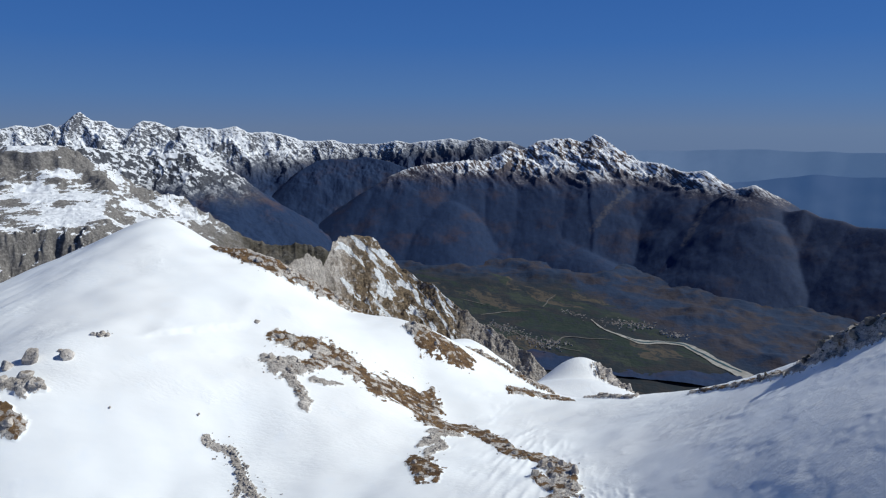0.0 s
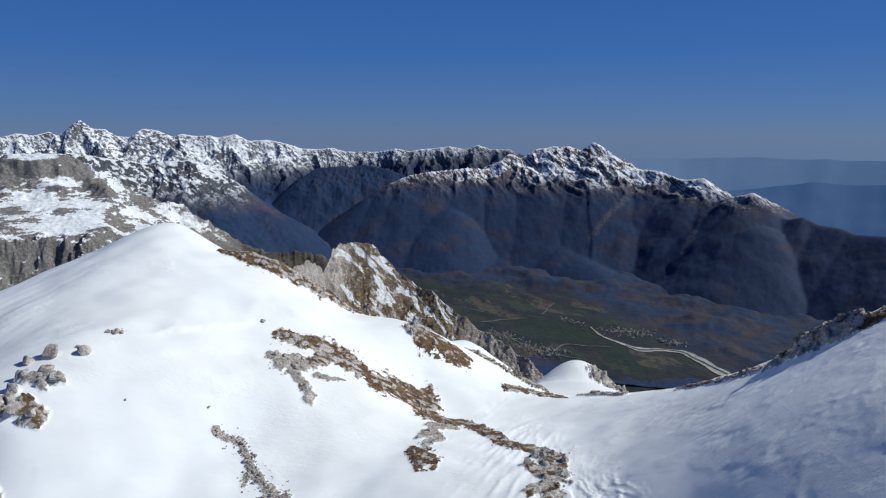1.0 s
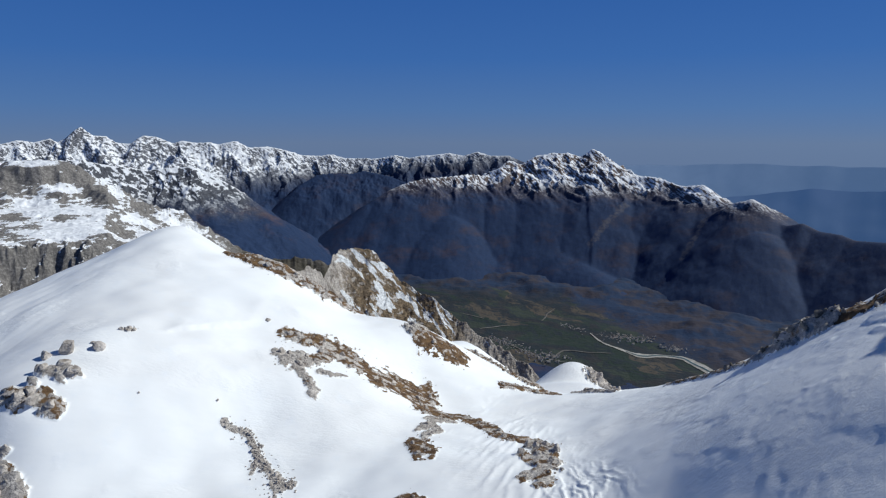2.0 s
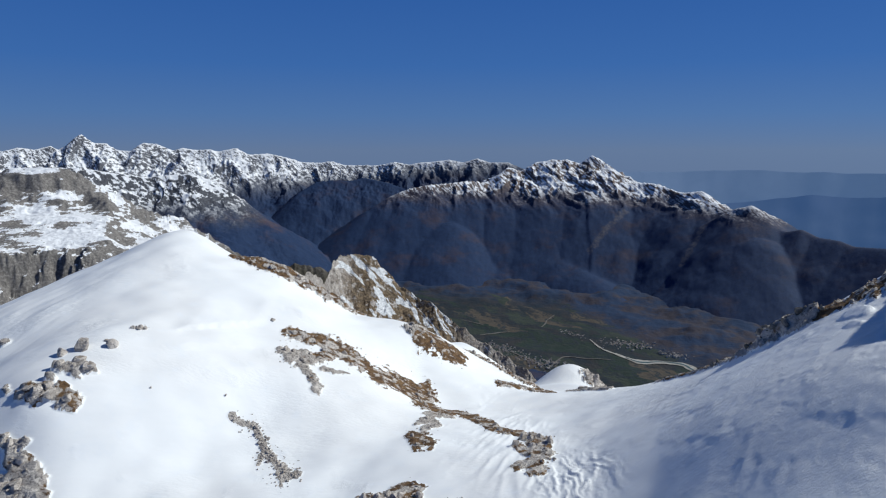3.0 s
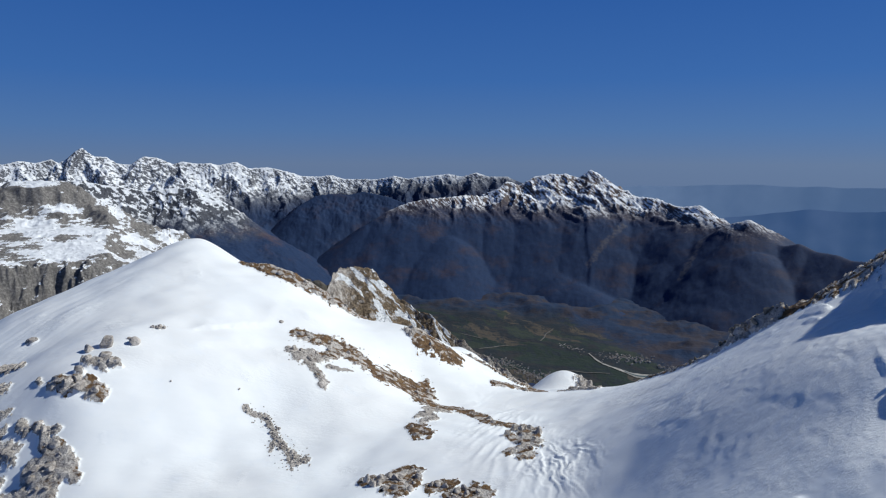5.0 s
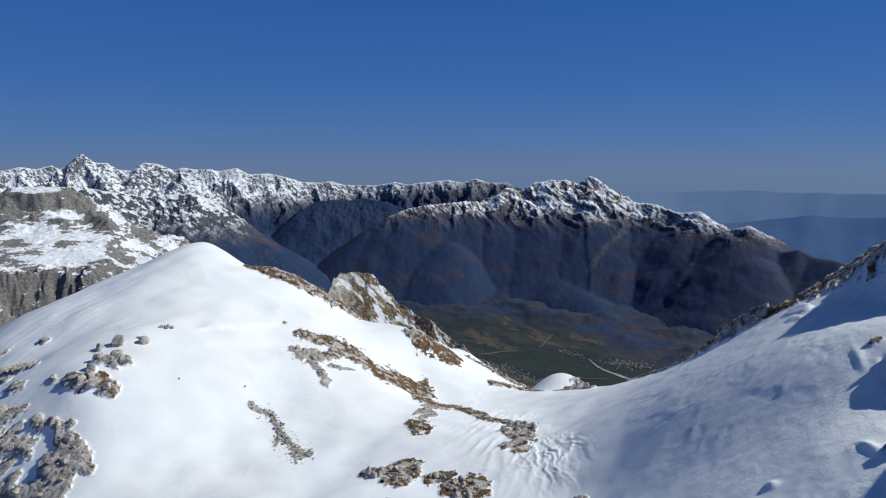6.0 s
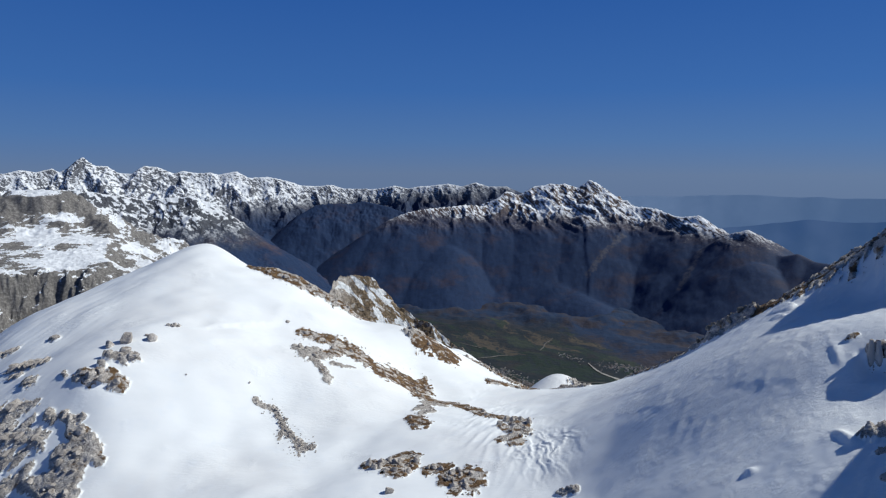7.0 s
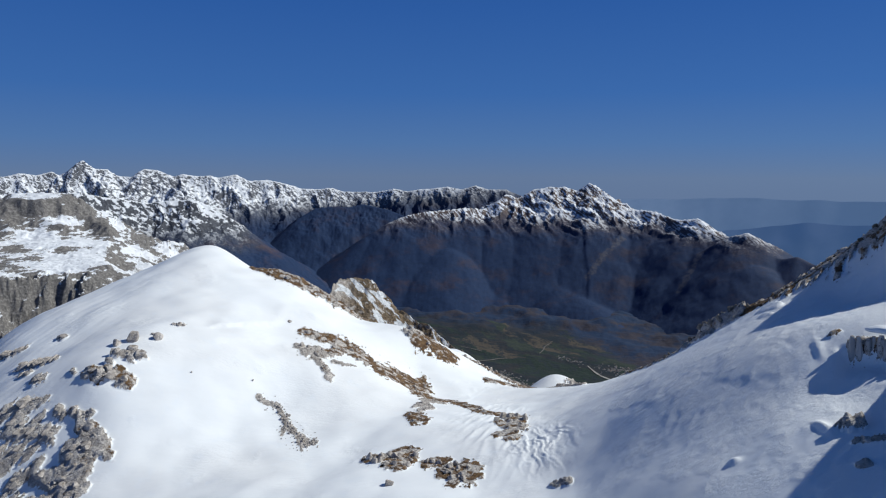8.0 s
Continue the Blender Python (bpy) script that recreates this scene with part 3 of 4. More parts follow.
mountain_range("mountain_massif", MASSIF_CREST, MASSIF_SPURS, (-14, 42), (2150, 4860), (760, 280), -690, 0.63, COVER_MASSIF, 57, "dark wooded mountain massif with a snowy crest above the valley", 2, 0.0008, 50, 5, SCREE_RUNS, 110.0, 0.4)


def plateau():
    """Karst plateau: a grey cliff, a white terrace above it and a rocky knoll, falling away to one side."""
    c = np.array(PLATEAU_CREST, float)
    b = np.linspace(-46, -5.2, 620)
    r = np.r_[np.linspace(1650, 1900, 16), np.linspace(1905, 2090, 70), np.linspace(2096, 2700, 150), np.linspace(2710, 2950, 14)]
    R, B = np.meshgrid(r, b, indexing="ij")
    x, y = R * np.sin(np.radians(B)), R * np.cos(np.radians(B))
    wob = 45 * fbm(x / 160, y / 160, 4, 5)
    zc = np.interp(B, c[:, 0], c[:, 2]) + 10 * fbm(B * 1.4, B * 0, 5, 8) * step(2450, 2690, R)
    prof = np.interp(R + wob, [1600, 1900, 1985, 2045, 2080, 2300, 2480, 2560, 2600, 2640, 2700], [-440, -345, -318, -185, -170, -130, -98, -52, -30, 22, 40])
    side = zc - np.interp(R, [1600, 1900, 1990, 2050, 2110, 2700], [590, 420, 330, 190, 125, 0]) + 0.6 * wob
    z = np.minimum(prof, side)
    around = R * np.radians(B)
    tread = R / 46 + 1.3 * fbm(around / 330, R / 130, 4, 44, 0.55) + 0.5 * fbm(around / 60, R / 60, 3, 45, 0.6)
    part_up = tread - np.floor(tread)
    tall = 7 * step(-0.25, 0.4, fbm(around / 120, R / 70, 3, 46, 0.55))
    z = z + tall * (step(0.55, 0.95, part_up) - part_up) * step(2060, 2120, R) * step(2700, 2640, R)
    cliff = np.exp(-((R + wob - 2010) / 75) ** 2)
    z = z + 55 * cliff * (ridged(x / 75, y / 75, 5, 14, 0.6) - 0.45)
    open_part = np.clip((2690 - R) / 150, 0, 1)
    z = z + open_part * (9 * (ridged(around / 150, R / 95, 5, 33, 0.6) - 0.4) + 1.2 * fbm(around / 26, R / 20, 4, 36, 0.6) + 16 * step(2440, 2520, R) * (ridged(around / 130, R / 120, 5, 38, 0.6) - 0.45))
    z = np.where(R > 2700, zc - (R - 2700) * 1.2, z)
    cover = range_cover("plateau_cover", -250, 60, (0.86, 0.92), rock=(0.27, 0.25, 0.235), forest=(0.055, 0.048, 0.035), rust=(0.12, 0.085, 0.05), grain=3.0, patchy=1.6, treeline=-330, dip=4.0, bed=0.45, layer=0.07, field=0.008, ground_relief=0.8)
    return tagged(sheet("plateau", x, y, z, cover), "grey karst plateau with cliffs under patchy snow", "mountain", kind="structure")


plateau()


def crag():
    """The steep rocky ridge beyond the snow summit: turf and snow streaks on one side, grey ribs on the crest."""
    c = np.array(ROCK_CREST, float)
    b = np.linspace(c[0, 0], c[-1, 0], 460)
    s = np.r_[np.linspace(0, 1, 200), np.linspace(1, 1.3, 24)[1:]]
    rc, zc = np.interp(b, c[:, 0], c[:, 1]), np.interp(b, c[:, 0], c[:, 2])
    rc = np.convolve(np.pad(rc, 12, "edge"), np.ones(25) / 25, "valid")
    jag = 3.0
    S, B = np.meshgrid(s, b, indexing="ij")
    wide = 0.30 * rc
    r = np.where(S <= 1, rc - wide * (1 - S), rc + wide * 0.5 * (S - 1) / 0.3)
    x, y = r * np.sin(np.radians(B)), r * np.cos(np.radians(B))
    drop = 0.62 * wide
    z = np.where(S <= 1, zc - drop * np.clip(1 - S, 0, 1) ** 0.85, zc - drop * 1.2 * (S - 1) / 0.3) 
    z = z + jag * fbm(x / 13, y / 13, 5, 4, 0.6)
    face = np.clip(1 - S, 0, 1) ** 0.5
    wob = 0.5 * fbm(x / 30, y / 30, 3, 61)
    z = z + face * (13 * (ridged(x / 42 + wob, y / 42, 6, 62, 0.6) - 0.45) + 2.2 * fbm(x / 7, y / 7, 4, 65, 0.65))
    n = Nodes("crag_cover")
    up = n.axis(n.geo.outputs["Normal"], 2)
    px, pz = n.axis(n.place, 0), n.axis(n.place, 2)
    grain = n.noise(0.16, 7, 0.65)
    stony = n.ramp(n.sums("ADD", up, n.sums("MULTIPLY", n.sums("SUBTRACT", grain, 0.5), 1.3)), 0.46, 0.60)
    tone = n.mix(n.sums("MULTIPLY", stony, n.sums("MULTIPLY", n.ramp(px, 5.0, 30.0, (1.0, 0.25)), n.ramp(px, -96.0, -70.0, (0.15, 1.0)))), stone_colours(n, 0.22), n.mix(n.ramp(n.noise(0.3, 5), 0.4, 0.65), (0.155, 0.112, 0.072), (0.29, 0.21, 0.13)))
    across = n.sums("ADD", n.sums("MULTIPLY", px, 0.68), n.sums("MULTIPLY", pz, 0.73))
    along = n.sums("SUBTRACT", n.sums("MULTIPLY", px, 0.73), n.sums("MULTIPLY", pz, 0.68))
    lay = n.add("ShaderNodeCombineXYZ")
    n.put(n.sums("MULTIPLY", across, 0.19), lay.inputs[0])
    n.put(n.sums("MULTIPLY", along, 0.042), lay.inputs[1])
    streak = n.noise(1.0, 6, 0.6, at=lay.outputs[0], warp=0.35)
    west = n.ramp(px, 0.0, 55.0, (0.0, -0.16))
    white = n.ramp(n.sums("ADD", n.sums("ADD", streak, west), n.ramp(px, -92.0, -74.0, (-0.12, 0.0))), 0.54, 0.55)
    tone = n.mix(n.ramp(streak, 0.36, 0.50, (0.3, 0.0)), tone, (0.12, 0.105, 0.09))
    cover = n.done(n.mix(white, tone, (0.85, 0.86, 0.88)), 0.9, n.bump(n.noise(0.7, 9, 0.74), 1.7, 1.0, n.bump(n.noise(0.16, 4, 0.6, at=n.stretch((1, 1, 3.0))), 5.0, 0.6)))
    return tagged(sheet("rocky_crag", x, y, z, cover), "steep grey limestone crag with brown turf and snow streaks", "crag", kind="structure")


crag()


def distance_ring(name, crest, distance, height, foot, a, b2, seed, label, haze_glow):
    """Ranges at the edge of sight, all the way round; their haze is blue colour plus emission."""
    b = np.linspace(-180, 180, 1081)
    c = np.array(crest, float)
    zc = np.interp(b, np.r_[-180, c[:, 0], 180], np.r_[height, c[:, 2], height]) + 7 * fbm(b / 3.0, b * 0, 5, seed)
    t = np.linspace(0, 1, 24)
    T, B = np.meshgrid(t, b, indexing="ij")
    r = distance - 500 * (1 - T)
    z = foot + (zc - foot) * T + 6 * fbm(B / 2, T * 3, 4, seed + 5) * np.sin(np.pi * T)
    mat = plain(name + "_cover", a, b2, 0.004, 0.95, haze_glow=haze_glow)
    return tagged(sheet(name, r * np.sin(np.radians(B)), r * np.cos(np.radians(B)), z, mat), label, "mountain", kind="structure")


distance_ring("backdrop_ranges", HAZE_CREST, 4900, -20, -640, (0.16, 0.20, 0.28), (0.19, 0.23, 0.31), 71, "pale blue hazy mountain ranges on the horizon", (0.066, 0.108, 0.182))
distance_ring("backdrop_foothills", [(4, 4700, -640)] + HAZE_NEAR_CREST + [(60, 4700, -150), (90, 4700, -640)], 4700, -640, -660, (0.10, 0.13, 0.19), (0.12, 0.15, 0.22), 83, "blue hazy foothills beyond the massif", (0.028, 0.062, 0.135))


def ground():
    r = np.r_[np.linspace(1100, 4000, 200), 4300, 4600, 4900]
    R, B = np.meshgrid(r, np.r_[np.linspace(-180, -20, 81), np.linspace(-19.8, 40, 420), np.linspace(41, 180, 81)], indexing="ij")
    x, y = R * np.sin(np.radians(B)), R * np.cos(np.radians(B))
    foot = np.maximum(step(3050, 3500, y + 0.3 * x), step(4650, 5050, y + 2.5 * x)) * step(-1500, -600, x)
    z = floor(x, y) + 7 * fbm(x / 260, y / 260, 4, 91) + foot * (34 * np.maximum(fbm(x / 340, y / 340, 4, 92) + 0.1, 0) + 6 * ridged(x / 90, y / 90, 3, 93))
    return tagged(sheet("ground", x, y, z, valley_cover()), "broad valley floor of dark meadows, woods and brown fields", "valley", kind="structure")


ground()


def ribbon(name, line, widths, material, label, category, lift=1.0):
    """A strip laid on the valley floor along a line, with smooth bends."""
    p = np.array(line, float)
    t = np.linspace(0, len(p) - 1, len(p) * 9)
    k = np.arange(len(p))
    x, y, w = np.interp(t, k, p[:, 0]), np.interp(t, k, p[:, 1]), np.interp(t, np.linspace(0, len(p) - 1, len(widths)), widths)
    soft = np.ones(7) / 7
    x, y = (np.convolve(np.pad(v, 3, "edge"), soft, "valid") for v in (x, y))
    w = w * (1 + 0.5 * fbm(t * 1.3, t * 0, 3, len(p)))
    dx, dy = np.gradient(x), np.gradient(y)
    n = np.hypot(dx, dy)
    side = np.linspace(-0.5, 0.5, 5)[:, None]
    X, Y = x - side * w * dy / n, y + side * w * dx / n
    return tagged(sheet(name, X, Y, floor(X, Y) + 7 * fbm(X / 260, Y / 260, 4, 91) + lift, material), label, category, kind="structure")


GRAVEL = plain("river_gravel", (0.42, 0.40, 0.37), (0.30, 0.28, 0.25), 0.05, 0.9)
WATER = plain("river_water", (0.05, 0.10, 0.11), (0.07, 0.13, 0.14), 0.02, 0.15)
ROAD = plain("pale_road", (0.17, 0.16, 0.15), (0.12, 0.11, 0.10), 0.05, 0.9)
ribbon("riverbed", [(601, 2633), (615, 2560), (637, 2494), (686, 2432), (725, 2381), (827, 2374), (889, 2343), (913, 2269), (933, 2168), (976, 2083), (1010, 1990)], (5, 7, 10, 20, 42, 30, 36, 40, 42, 60, 60), GRAVEL, "pale gravel riverbed winding over the valley floor", "riverbed", 2.0)
ribbon("river", [(690, 2424), (725, 2372), (827, 2380), (884, 2346), (905, 2269), (939, 2168), (985, 2083)], (5, 6, 7, 7, 6, 8, 8), WATER, "narrow blue-green river on the gravel bed", "river", 3.2)
ribbon("road_1", [(156, 2713), (205, 2735), (255, 2757), (291, 2762)], (6, 9, 9, 6), ROAD, "pale road beside the meadows", "road", 2.0)
ribbon("road_2", [(429, 2799), (455, 2850), (472, 2919), (521, 2987)], (5, 5, 5, 5), ROAD, "pale lane between fields", "road", 2.0)
ribbon("road_3", [(91, 2923), (140, 2880), (188, 2842)], (4, 4, 4), ROAD, "thin pale lane across the meadows", "road", 2.0)
ribbon("road_4", [(418, 2358), (424, 2396), (466, 2454), (546, 2424), (640, 2400)], (6, 6, 7, 5, 4), ROAD, "pale road through the village", "road", 2.0)
ribbon("road_5", [(256, 2510), (350, 2390), (418, 2352), (500, 2290)], (5, 5, 5, 4), ROAD, "pale road along the village edge", "road", 2.0)


def village(line, spread, count, seed, label):
    """Small gabled houses, too far off to tell apart."""
    rng = random.Random(seed)
    bm = bmesh.new()
    roofs = bm.faces.layers.int.new("roof")
    p = np.array(line, float)
    for _ in range(count):
        i = rng.randrange(len(p) - 1)
        q = p[i] + (p[i + 1] - p[i]) * rng.random()
        x, y = q[0] + rng.gauss(0, spread), q[1] + rng.gauss(0, spread)
        z = float(floor(x, y)) - 2
        a, b, h = rng.uniform(1.8, 3.4), rng.uniform(1.5, 2.2), rng.uniform(4.5, 5.5)
        turn = Matrix.Translation((x, y, z)) @ Matrix.Rotation(rng.uniform(-0.4, 0.4), 4, "Z")
        corners = [(-a, -b, 0), (a, -b, 0), (a, b, 0), (-a, b, 0), (-a, -b, h), (a, -b, h), (a, b, h), (-a, b, h), (-a, 0, h + 1.8), (a, 0, h + 1.8)]
        v = [bm.verts.new(turn @ Vector(c)) for c in corners]
        for f in ((0, 1, 5, 4), (2, 3, 7, 6), (1, 2, 6, 9, 5), (3, 0, 4, 8, 7)):
            bm.faces.new([v[k] for k in f])
        for f in ((4, 5, 9, 8), (6, 7, 8, 9)):
            bm.faces.new([v[k] for k in f])[roofs] = 1
    me = bpy.data.meshes.new("village")
    for face in bm.faces:
        face.material_index = face[roofs]
    bm.to_mesh(me)
    bm.free()
    me.materials.append(HOUSE)
    me.materials.append(ROOF)
    return tagged(new("village", me), label, "village", kind="stuff")


HOUSE = plain("house_plaster", (0.62, 0.60, 0.56), (0.48, 0.45, 0.41), 0.02)
ROOF = plain("house_roof", (0.20, 0.16, 0.14), (0.34, 0.31, 0.29), 0.03)
village([(195, 2588), (256, 2519), (350, 2399), (418, 2358)], 26, 230, 701, "village of pale houses on the valley floor")
village([(661, 2597), (735, 2577), (814, 2540)], 26, 150, 702, "scattered pale houses beyond the river")
village([(838, 2474), (918, 2423)], 14, 50, 703, "hamlet of pale houses beside brown fields")
village([(508, 2760), (586, 2671)], 12, 40, 704, "hamlet of pale houses among meadows")


def mountain_side():
    r = np.r_[np.linspace(15, 160, 24), np.linspace(180, 1500, 90)]
    R, B = np.meshgrid(r, np.linspace(-180, 180, 361), indexing="ij")
    x, y = R * np.sin(np.radians(B)), 40 + R * np.cos(np.radians(B))
    z = np.maximum(flank(x, y) - 4 + 14 * np.clip(R / 400, 0, 1) * fbm(x / 90, y / 90, 5, 95), -730)
    return tagged(sheet("mountain_side", x, y, z, COVER_SLOPE), "steep wooded mountain side below the snow summit", "slope", kind="structure")


mountain_side()

# ---- bare strips and outcrops on the near snow: name, strokes of (x, y, half width), share of rock, rise above the snow ----
RIBS_PATCHES = [
    ("rib_top", [[(-21.8, 82.4, 0.65), (-20.3, 82.6, 1.04), (-18.6, 82.4, 1.04), (-16.5, 83.4, 1.17), (-14.6, 82.6, 1.82), (-12.6, 82.8, 1.56)], [(-16.6, 78.6, 0.78), (-15.2, 80.0, 1.17)]], 0.42, 0.4),
    ("rib_middle", [[(-12.6, 82.6, 1.54), (-10.3, 81.6, 1.4), (-8.4, 80.8, 1.97), (-6.3, 82.0, 1.83), (-4.2, 82.4, 2.11), (-2.4, 82.4, 2.25)], [(-2.9, 84.6, 1.12), (-1.5, 86.6, 0.56)]], 0.30, 0.3),
    ("rib_low", [[(-2.4, 80.0, 1.86), (-1.2, 77.4, 1.69), (0.8, 76.5, 1.52), (2.9, 77.2, 1.18), (5.0, 74.5, 1.35), (6.7, 70.3, 1.18), (8.0, 67.5, 1.01), (10.2, 66.5, 1.18)]], 0.32, 0.35),
    ("rib_end", [[(10.4, 66.0, 1.09), (11.9, 62.2, 1.25), (11.2, 58.0, 1.56)], [(10.1, 58.6, 0.94), (9.1, 60.2, 0.54)], [(10.4, 54.3, 1.25), (10.2, 52.8, 0.94)], [(8.9, 54.6, 0.71), (8.3, 54.0, 0.62)]], 0.50, 0.4),
    ("rib_branch", [[(-21.3, 77.2, 0.78), (-19.8, 76.2, 1.3), (-18.3, 76.8, 1.43), (-16.6, 78.0, 1.04)], [(-18.2, 75.2, 0.91), (-17.4, 73.8, 0.52), (-16.4, 72.2, 0.65), (-15.2, 70.9, 0.78)]], 0.72, 0.4),
    ("rib_crumb", [[(-15.4, 75.4, 0.39), (-14.0, 75.6, 0.45), (-12.0, 76.5, 0.2)]], 0.95, 0.3),
    ("knot", [[(-3.0, 65.0, 0.6), (-2.1, 63.2, 1.49), (-1.4, 61.7, 1.35), (-2.2, 60.4, 0.75)]], 0.30, 0.4),
    ("knot_neck", [[(-2.6, 68.1, 0.39), (-0.8, 70.6, 0.78), (0.1, 68.4, 0.65), (-1.6, 66.4, 0.52)], [(-0.9, 72.6, 0.78), (1.8, 73.4, 0.52)]], 0.80, 0.3),
]
COL_PATCHES = [
    ("brown_bank", [[(-2.4, 95.4, 1.6), (0.5, 96.4, 1.9), (3.2, 96.0, 1.6)]], 0.25, 0.5),
    ("brown_bank_top", [[(-4.9, 96.8, 1.0), (-2.0, 96.6, 1.2)]], 0.80, 0.7),
    ("col_turf", [[(10.0, 92.4, 0.8), (13.9, 94.1, 1.3), (18.2, 92.6, 0.9)]], 0.35, 0.5),
    ("col_edge", [[(6.0, 112, 2.0), (12, 106, 2.2), (16, 102, 1.8)]], 0.45, 0.9),
    ("summit_turf", [[(-34.5, 100.6, 0.8), (-31.5, 99.8, 1.5), (-28.3, 99.2, 1.9), (-24.5, 99.6, 2.1), (-20.5, 100.2, 2.3), (-15.5, 102.0, 2.4)]], 0.42, 0.8),
    ("col_stones", [[(22.7, 97.0, 1.2), (26.7, 90.0, 1.0)]], 0.7, 0.6),
    ("dome_rock", [[(41.5, 163.5, 3.0), (45.5, 160, 3.0)]], 0.9, 1.0),
]
LEFT_PATCHES = [
    ("boulder_strip", [[(-42.7, 60.9, 0.36), (-41.5, 61.0, 0.72), (-40.0, 61.2, 0.84), (-38.6, 61.7, 0.36)], [(-42.7, 59.5, 0.36), (-42.2, 59.4, 0.36)]], 0.95, 0.9),
    ("boulder_strip_low", [[(-44.2, 57.9, 0.84), (-42.6, 57.7, 1.08), (-41.2, 57.7, 0.6)], [(-40.4, 58.1, 0.96), (-39.2, 57.7, 0.96)]], 0.42, 0.9),
    ("left_crag", [[(-43.2, 53.0, 0.5), (-41.6, 51.9, 1.0), (-40.0, 50.2, 1.5), (-38.0, 49.5, 0.8)], [(-43.3, 50.4, 1.0), (-41.0, 49.0, 1.7), (-40.2, 47.6, 1.4)], [(-45.8, 48.0, 0.8), (-43.4, 47.4, 1.2), (-41.0, 46.0, 1.7), (-39.4, 45.0, 1.1)], [(-44.5, 44.0, 1.8), (-41.0, 42.4, 1.8), (-45.0, 40.0, 2.0)]], 0.74, 0.7),
    ("left_crag_head", [[(-44.9, 54.2, 0.35), (-43.4, 53.7, 0.35), (-41.9, 53.8, 0.3)]], 0.70, 0.5),
    ("left_band", [[(-58.8, 66.8, 0.6), (-56.0, 65.5, 0.9), (-52.6, 64.4, 0.6)], [(-56.0, 62.8, 0.7), (-54.6, 62.0, 0.5)], [(-51.8, 59.2, 0.7), (-50.6, 58.6, 0.5)], [(-47.0, 58.8, 0.3), (-46.4, 58.2, 0.3)]], 0.85, 0.5),
    ("left_band_far", [[(-64.5, 71.0, 0.6), (-61.2, 71.2, 0.8)], [(-56.0, 72.4, 0.4), (-55.4, 72.0, 0.4)]], 0.85, 0.5),
    ("left_steps", [[(-54.2, 55.4, 1.0), (-51.0, 55.4, 0.8), (-48.9, 55.8, 0.5)], [(-46.7, 54.4, 0.6), (-45.8, 53.8, 0.4)]], 0.85, 0.6),
    ("left_slabs", [[(-52.0, 53.2, 1.1), (-48.6, 52.5, 1.2), (-46.2, 52.1, 0.8)], [(-51.0, 50.4, 1.2), (-48.0, 51.1, 0.9)], [(-49.0, 48.1, 1.1), (-46.8, 49.0, 0.9)], [(-50.5, 46.0, 1.2), (-47.5, 45.4, 1.0)]], 0.85, 0.6),
]
MIDDLE_PATCHES = [
    ("scree", [[(-23.8, 63.0, 0.37), (-22.6, 62.8, 0.25), (-21.2, 62.8, 0.33), (-20.0, 61.2, 0.37), (-19.3, 59.6, 0.41), (-18.0, 58.6, 0.41), (-16.6, 57.0, 0.53), (-15.9, 55.2, 0.81)], [(-15.6, 55.6, 0.48), (-14.5, 55.7, 0.33)], [(-19.4, 59.0, 0.25), (-19.3, 57.6, 0.25)]], 0.97, 0.12),
    ("twin_knoll", [[(-7.5, 49.1, 0.65), (-6.2, 49.3, 0.91), (-4.6, 48.9, 1.04), (-3.2, 50.1, 1.3), (-2.2, 50.8, 0.91)], [(-4.9, 46.5, 0.65), (-3.5, 46.9, 1.17), (-2.3, 48.8, 1.17)]], 0.42, 0.4),
    ("twin_knoll_low", [[(-0.2, 46.9, 0.65), (1.2, 47.3, 0.78), (2.3, 47.9, 0.45)], [(1.8, 44.4, 0.91), (2.8, 43.3, 1.04), (4.0, 44.2, 1.3), (5.2, 44.5, 1.04)], [(2.6, 45.6, 0.78), (4.2, 45.4, 0.91)]], 0.36, 0.4),
    ("lone_tuft", [[(13.2, 39.7, 0.4), (14.6, 39.3, 0.4)]], 0.7, 0.4),
]
RIGHT_PATCHES = [
    ("crest_low", [[(31.5, 80, 0.7), (34.3, 72.5, 0.8), (36.0, 67.5, 0.9)]], 0.5, 0.6),
    ("crest_block", [[(37.0, 65.0, 1.8), (38.6, 63.0, 2.1), (40.2, 60.4, 1.8)]], 0.80, 1.0),
    ("crest_turf", [[(40.5, 60.0, 1.3), (43.2, 58.4, 1.3), (46.2, 57.8, 1.4)]], 0.22, 0.6),
    ("crest_high", [[(46.4, 58.0, 2.4), (49.4, 56.5, 2.5), (52.2, 55.0, 2.6), (56.0, 53.2, 2.7), (60, 50, 2.7)]], 0.55, 0.7),
    ("wall_rock", [[(40.0, 33.6, 0.6), (42.4, 31.6, 0.6)], [(38.9, 36.1, 0.3), (39.5, 36.2, 0.4)]], 0.5, 0.6),
    ("wall_stub", [[(33.6, 24.6, 0.5), (34.4, 24.2, 0.6)]], 0.9, 1.0),
    ("wall_turf", [[(33.2, 22.2, 0.35), (34.6, 21.3, 0.35)], [(32.1, 19.8, 0.4), (32.4, 19.4, 0.4)]], 0.8, 0.4),
]
PATCHES = RIBS_PATCHES + COL_PATCHES + LEFT_PATCHES + MIDDLE_PATCHES + RIGHT_PATCHES


SLABBY = ("crest_high", "left_band", "left_band_far", "left_steps", "left_slabs")


